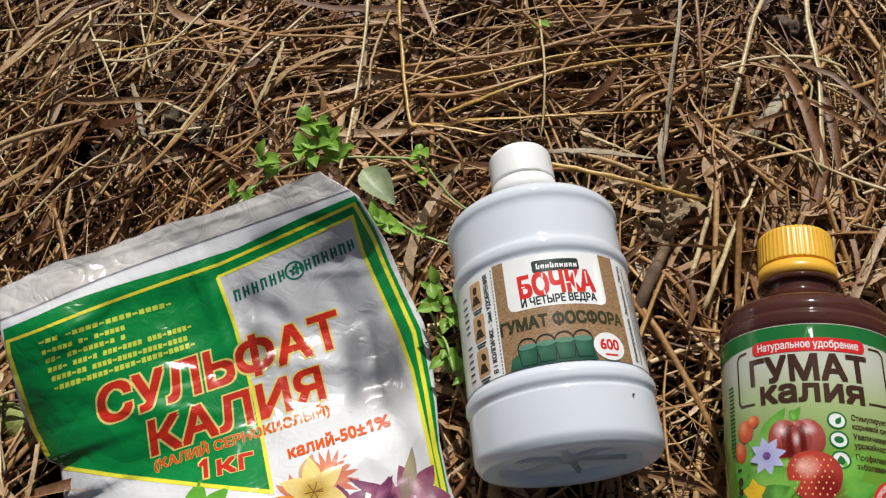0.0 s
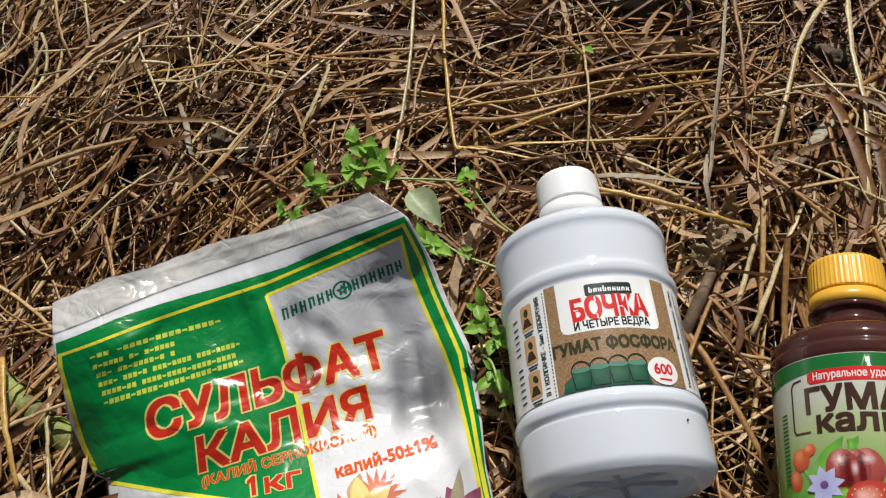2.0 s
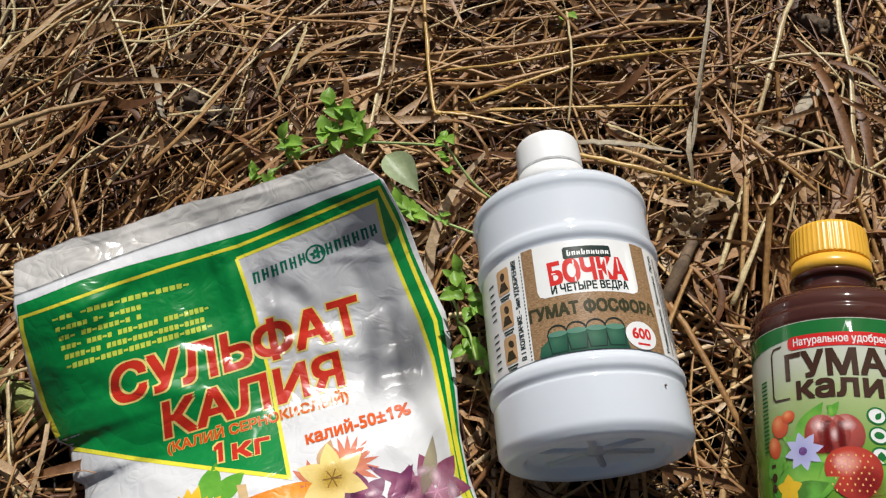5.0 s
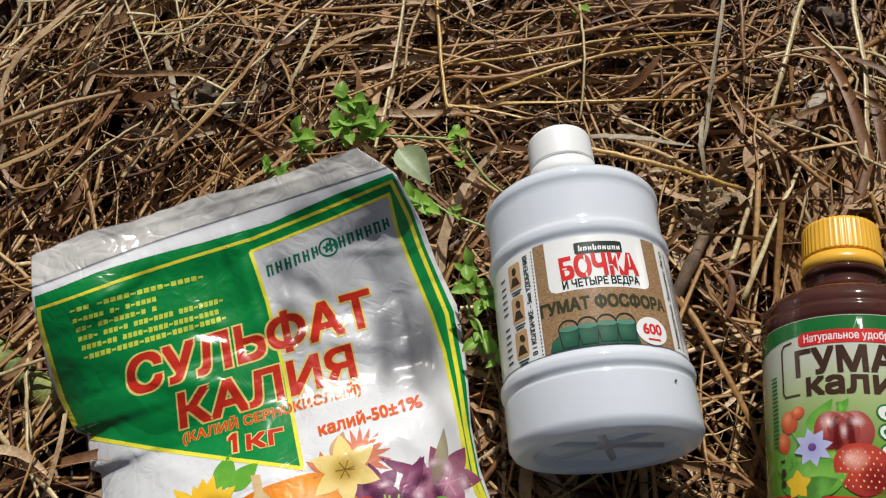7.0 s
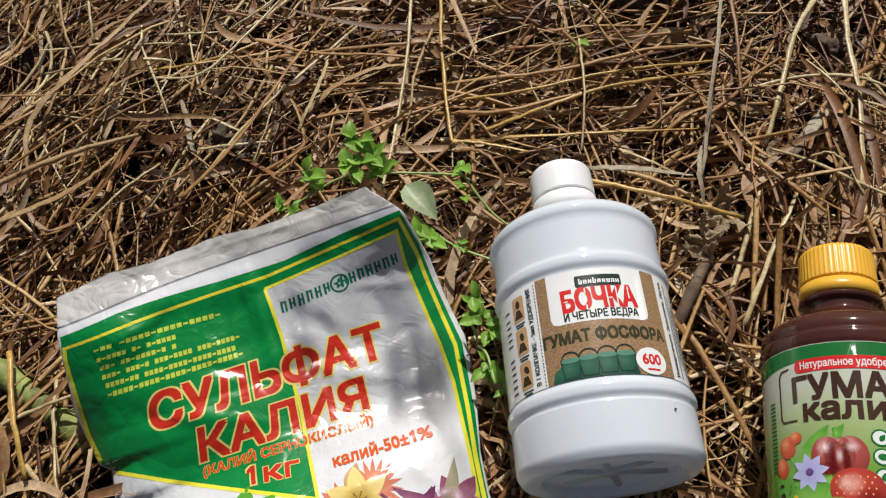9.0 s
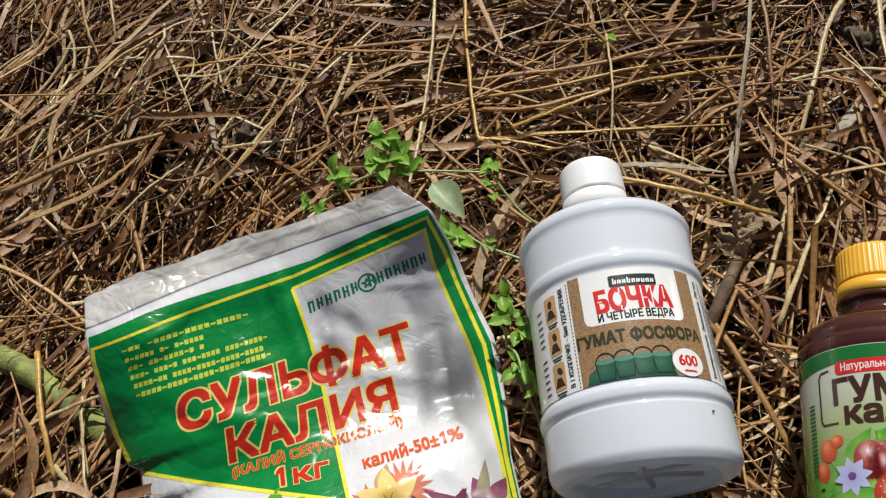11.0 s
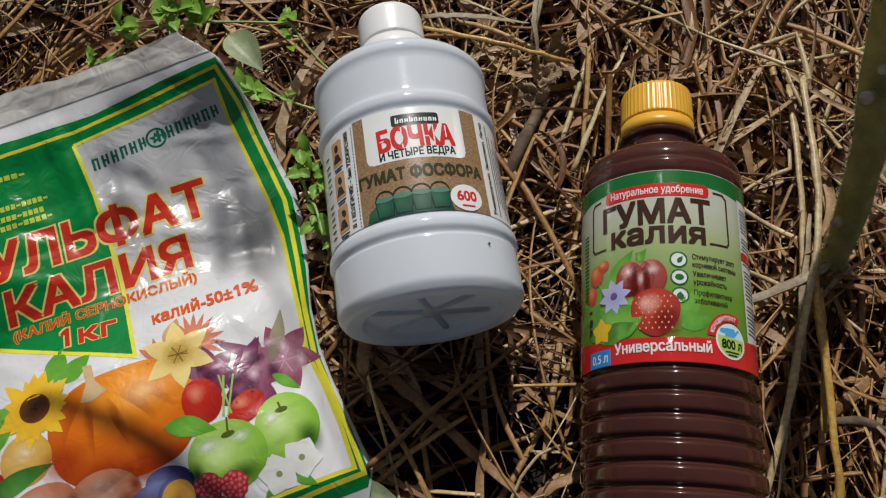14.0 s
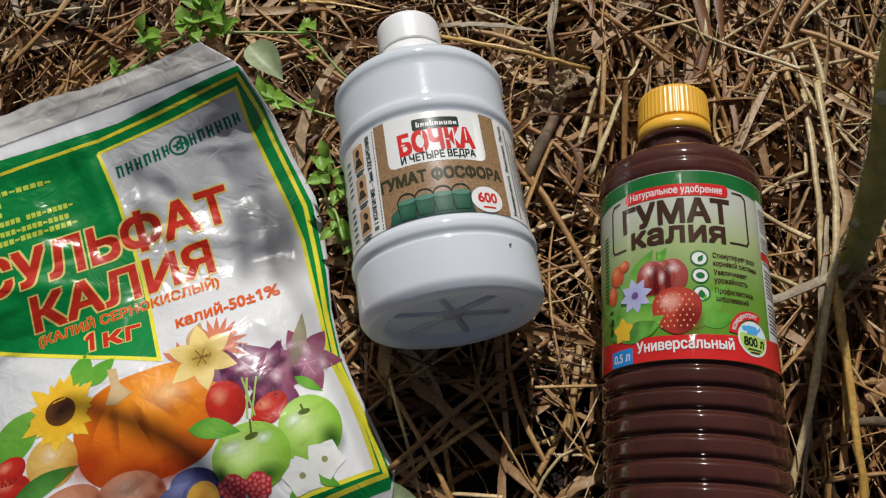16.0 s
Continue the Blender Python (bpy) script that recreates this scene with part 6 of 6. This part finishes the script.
def build_tomato_stem():
    root = thing("tomato_stem", Matrix.Translation((0.210, 0.094, -0.02)), "thick hairy green tomato stem with cut side shoots", "plant stem")
    back = root.matrix_world.inverted()
    line = [back @ p for p in smooth_line([(0.205, 0.084, -0.022), (0.2095, 0.096, 0.0), (0.2135, 0.115, 0.03), (0.2125, 0.140, 0.07), (0.2050, 0.160, 0.11), (0.195, 0.175, 0.15), (0.190, 0.190, 0.20), (0.186, 0.208, 0.30), (0.174, 0.262, 0.50), (0.140, 0.400, 0.76)], 10)]
    n = len(line)
    radii = [0.0046 + 0.0026 * min(1.0, k / 32) + 0.0012 * math.exp(-(((k - 34) / 4) ** 2)) + 0.0007 * math.exp(-((k - 22) / 3) ** 2) for k in range(n)]
    bm = bmesh.new()
    rings = tube(bm, line, radii, 28)
    for k, ring in enumerate(rings):
        for s, v in enumerate(ring):
            w = 1 + 0.05 * math.sin(3 * 2 * math.pi * s / 28 + k * 0.05) + 0.06 * noise.noise(Vector((s * 0.4, k * 0.35, 2)))
            v.co = line[k] + (v.co - line[k]) * w
    part("stalk", bm, STEM_GREEN, root, "ridged green stalk")
    bm = bmesh.new()
    hairs(bm, line, radii, 30000, 0.0021, 5)
    part("hair", bm, FUZZ, root, "fine pale hairs")["kind"] = "stuff"
    for a, b, r in (((0.206, 0.146, 0.086), (0.1985, 0.1405, 0.093), 0.0034), ((0.208, 0.151, 0.094), (0.2035, 0.148, 0.1015), 0.0028), ((0.217, 0.139, 0.068), (0.2265, 0.1375, 0.076), 0.0036), ((0.209, 0.114, 0.033), (0.2035, 0.1105, 0.037), 0.0024)):
        bm = bmesh.new()
        a, b = back @ Vector(a), back @ Vector(b)
        tube(bm, [a.lerp(b, u / 5) for u in range(6)], [r * 1.25, r * 1.1, r, r * 0.98, r * 1.04, r * 1.02], 16)
        stub = part("cut_shoot", bm, STEM_GREEN, root, "cut side shoot")
        d = (b - a).normalized()
        bm = bmesh.new()
        tube(bm, [b - d * 0.0002, b + d * 0.0003], [r * 0.95, r * 0.72], 14)
        part("cut_end", bm, STUB_CUT, stub, "pale dried cut end")
    # unseen leaf and stalks, added high on the plant to shade the upper bag and pumpkin

    def over(u, v, h):
        return BAG @ Vector((u / 1000, v / 1000, 0.035)) + SUN * ((h - 0.035) / SUN.z)

    node = over(170, -30, 0.88)
    for pts, r0, r1 in (([(0.140, 0.400, 0.76), (0.12, 0.60, 0.84), node], 0.002, 0.0012), ([node, over(188, -70, 0.84)], 0.0011, 0.0008), ([node, over(124, -58, 0.84)], 0.0011, 0.0008), ([(0.182, 0.230, 0.40), (0.06, 0.38, 0.50), over(118, -211, 0.56), over(94, -188, 0.55), over(68, -162, 0.54)], 0.005, 0.0022)):
        bm = bmesh.new()
        line = [back @ p for p in smooth_line(pts, 8)]
        tube(bm, line, [r0 + (r1 - r0) * k / (len(line) - 1) for k in range(len(line))], 8)
        part("shade_stalk", bm, WEED_STEM, root)
    for u0, v0, u1, v1, w in ((196, -74, 187, -130, 0.009), (186, -70, 176, -136, 0.011), (173, -74, 164, -128, 0.008), (123, -62, 132, -102, 0.008)):
        bm = bmesh.new()
        leaf_mesh(bm, back @ over(u0, v0, 0.84), back @ over(u1, v1, 0.82), w, 0.2, n=10)
        part("leaflet", bm, LEAF, root, "unseen green tomato leaflet, added to shade the bag")


build_tomato_stem()


def build_twine():
    root = thing("green_twine", Matrix.Translation((0.235, 0.052, 0.018)), "green plastic twine tied to a twig", "twine")
    back = root.matrix_world.inverted()
    bm = bmesh.new()
    tube(bm, [back @ p for p in smooth_line([(0.2365, 0.053, 0.020), (0.2350, 0.080, 0.040), (0.2345, 0.109, 0.06), (0.2275, 0.158, 0.11), (0.218, 0.190, 0.16)], 8)], 0.0017, 10, 0.45, True, 5.0)
    part("strand", bm, TWINE, root)
    bm = bmesh.new()
    loop = [Vector((0.2345 + 0.0032 * math.cos(a), 0.0515 + 0.003 * math.sin(a), 0.019 + 0.001 * math.sin(a))) for a in (2 * math.pi * k / 18 for k in range(19))]
    tube(bm, [back @ p for p in loop], 0.0012, 8)
    part("knot", bm, TWINE, root)


build_twine()


def twig(pts, r, label, mat=None, name="twig"):
    line = smooth_line(pts, 6)
    bm = bmesh.new()
    g = random.Random(int(pts[0][0] * 1e5))
    rings = tube(bm, line, [r * g.uniform(0.85, 1.15) for _ in line], 10)
    return tagged(part(name, bm, mat or TWIG), label, name.replace("_", " "))


twig([(0.236, 0.055, 0.018), (0.230, 0.037, 0.014), (0.219, 0.019, -0.006)], 0.0022, "greyish twig stuck in the ground with twine")
twig([(0.243, 0.049, 0.012), (0.228, 0.033, 0.010), (0.217, 0.014, -0.008)], 0.0020, "greyish twig stuck in the ground")
twig([(0.082, 0.198, 0.010), (0.072, 0.179, 0.013), (0.062, 0.160, 0.008)], 0.0032, "thick brown twig lying in the straw")
twig([(0.190, 0.028, 0.004), (0.206, 0.027, 0.008), (0.222, 0.022, 0.0)], 0.0024, "broken reddish brown twig end")
twig([(-0.328, 0.154, 0.008), (-0.300, 0.141, 0.010), (-0.274, 0.123, 0.008), (-0.243, 0.103, -0.004)], 0.0070, "thick green vine half hidden under straw", plain("vine_green", (0.21, 0.24, 0.06), 0.7, vary=0.5, scale=110, relief=0.0012, fine=600), "vine")


def crumple(x, y, z, r, label, mat, name, cat, seed, flat=0.6, rough=0.5):
    bm = bmesh.new()
    bmesh.ops.create_icosphere(bm, subdivisions=4, radius=1)
    for v in bm.verts:
        q = v.co * 1.6 + Vector((seed * 3.1, seed, 0))
        d = 1 + rough * noise.fractal(q, 0.8, 2.1, 4) - rough * 0.7 * abs(noise.noise(q * 2.4))
        v.co = Vector((x, y, z)) + Vector((v.co.x * d, v.co.y * d, v.co.z * d * flat)) * r
    return tagged(part(name, bm, mat), label, cat)


def dried_leaf(x, y, z, r, seed):
    """A shrivelled leaf: a ragged sheet, curled and folded."""
    bm = bmesh.new()
    n, m = 10, 30
    rings = [[bm.verts.new((0, 0, 0))] * m]
    for i in range(1, n + 1):
        rings.append([bm.verts.new((math.cos(2 * math.pi * j / m) * i / n, math.sin(2 * math.pi * j / m) * i / n, 0)) for j in range(m)])
    for a, b in zip(rings, rings[1:]):
        for j in range(m):
            e = (j + 1) % m
            bm.faces.new((a[0], b[j], b[e]) if a[0] is a[1] else (a[j], b[j], b[e], a[e]))
    turn = Euler((0.5 * math.sin(seed), 0.4 * math.cos(seed * 2), seed)).to_matrix()
    for v in bm.verts:
        p = v.co.copy()
        q = p * 2.2 + Vector((seed * 5.1, seed, 0))
        d = 1 + 0.35 * noise.noise(q * 1.5)
        w = Vector((p.x * d, p.y * d * 0.8, 0.75 * noise.noise(q) + 0.45 * abs(noise.noise(q * 2.1)) + 0.9 * p.x * p.x - 0.3))
        v.co = Vector((x, y, z)) + turn @ (w * r)
    return tagged(part("dried_leaf", bm, DRY_LEAF), "crumpled greyish tan dried leaf on the straw", "dried leaf")


for k, (x, y, z, r) in enumerate([(0.094, 0.223, 0.010, 0.010), (0.080, 0.203, 0.010, 0.008), (0.128, 0.243, 0.008, 0.006), (0.128, 0.262, 0.008, 0.006), (0.084, 0.212, 0.014, 0.007)]):
    dried_leaf(x, y, z + 0.004, r * 1.15, k + 2)
for k, (x, y, z, r) in enumerate([(-0.187, 0.288, 0.006, 0.009), (-0.205, 0.302, 0.004, 0.009), (-0.380, 0.398, -0.012, 0.018), (0.182, 0.350, -0.008, 0.014), (0.045, 0.262, 0.002, 0.005)]):
    crumple(x, y, z, r, "dark crumbly lump of soil in the straw", CLOD, "soil_clod", "soil", k + 20, 0.7, 0.8)


def build_far_container():
    root = thing("plastic_container", pose(0.062, 0.436, -0.018), "pale grey plastic container half buried in the straw", "container")
    bm = bmesh.new()
    lathe(bm, rounded([(0, -0.02), (0.034, -0.02), (0.036, 0.020), (0.0385, 0.022), (0.0385, 0.027), (0.034, 0.031), (0.020, 0.033), (0, 0.0335)], 0.003), 64)
    part("tub", bm, plain("grey_white_plastic", (0.20, 0.20, 0.185), 0.55, vary=0.25, scale=40), root)


build_far_container()
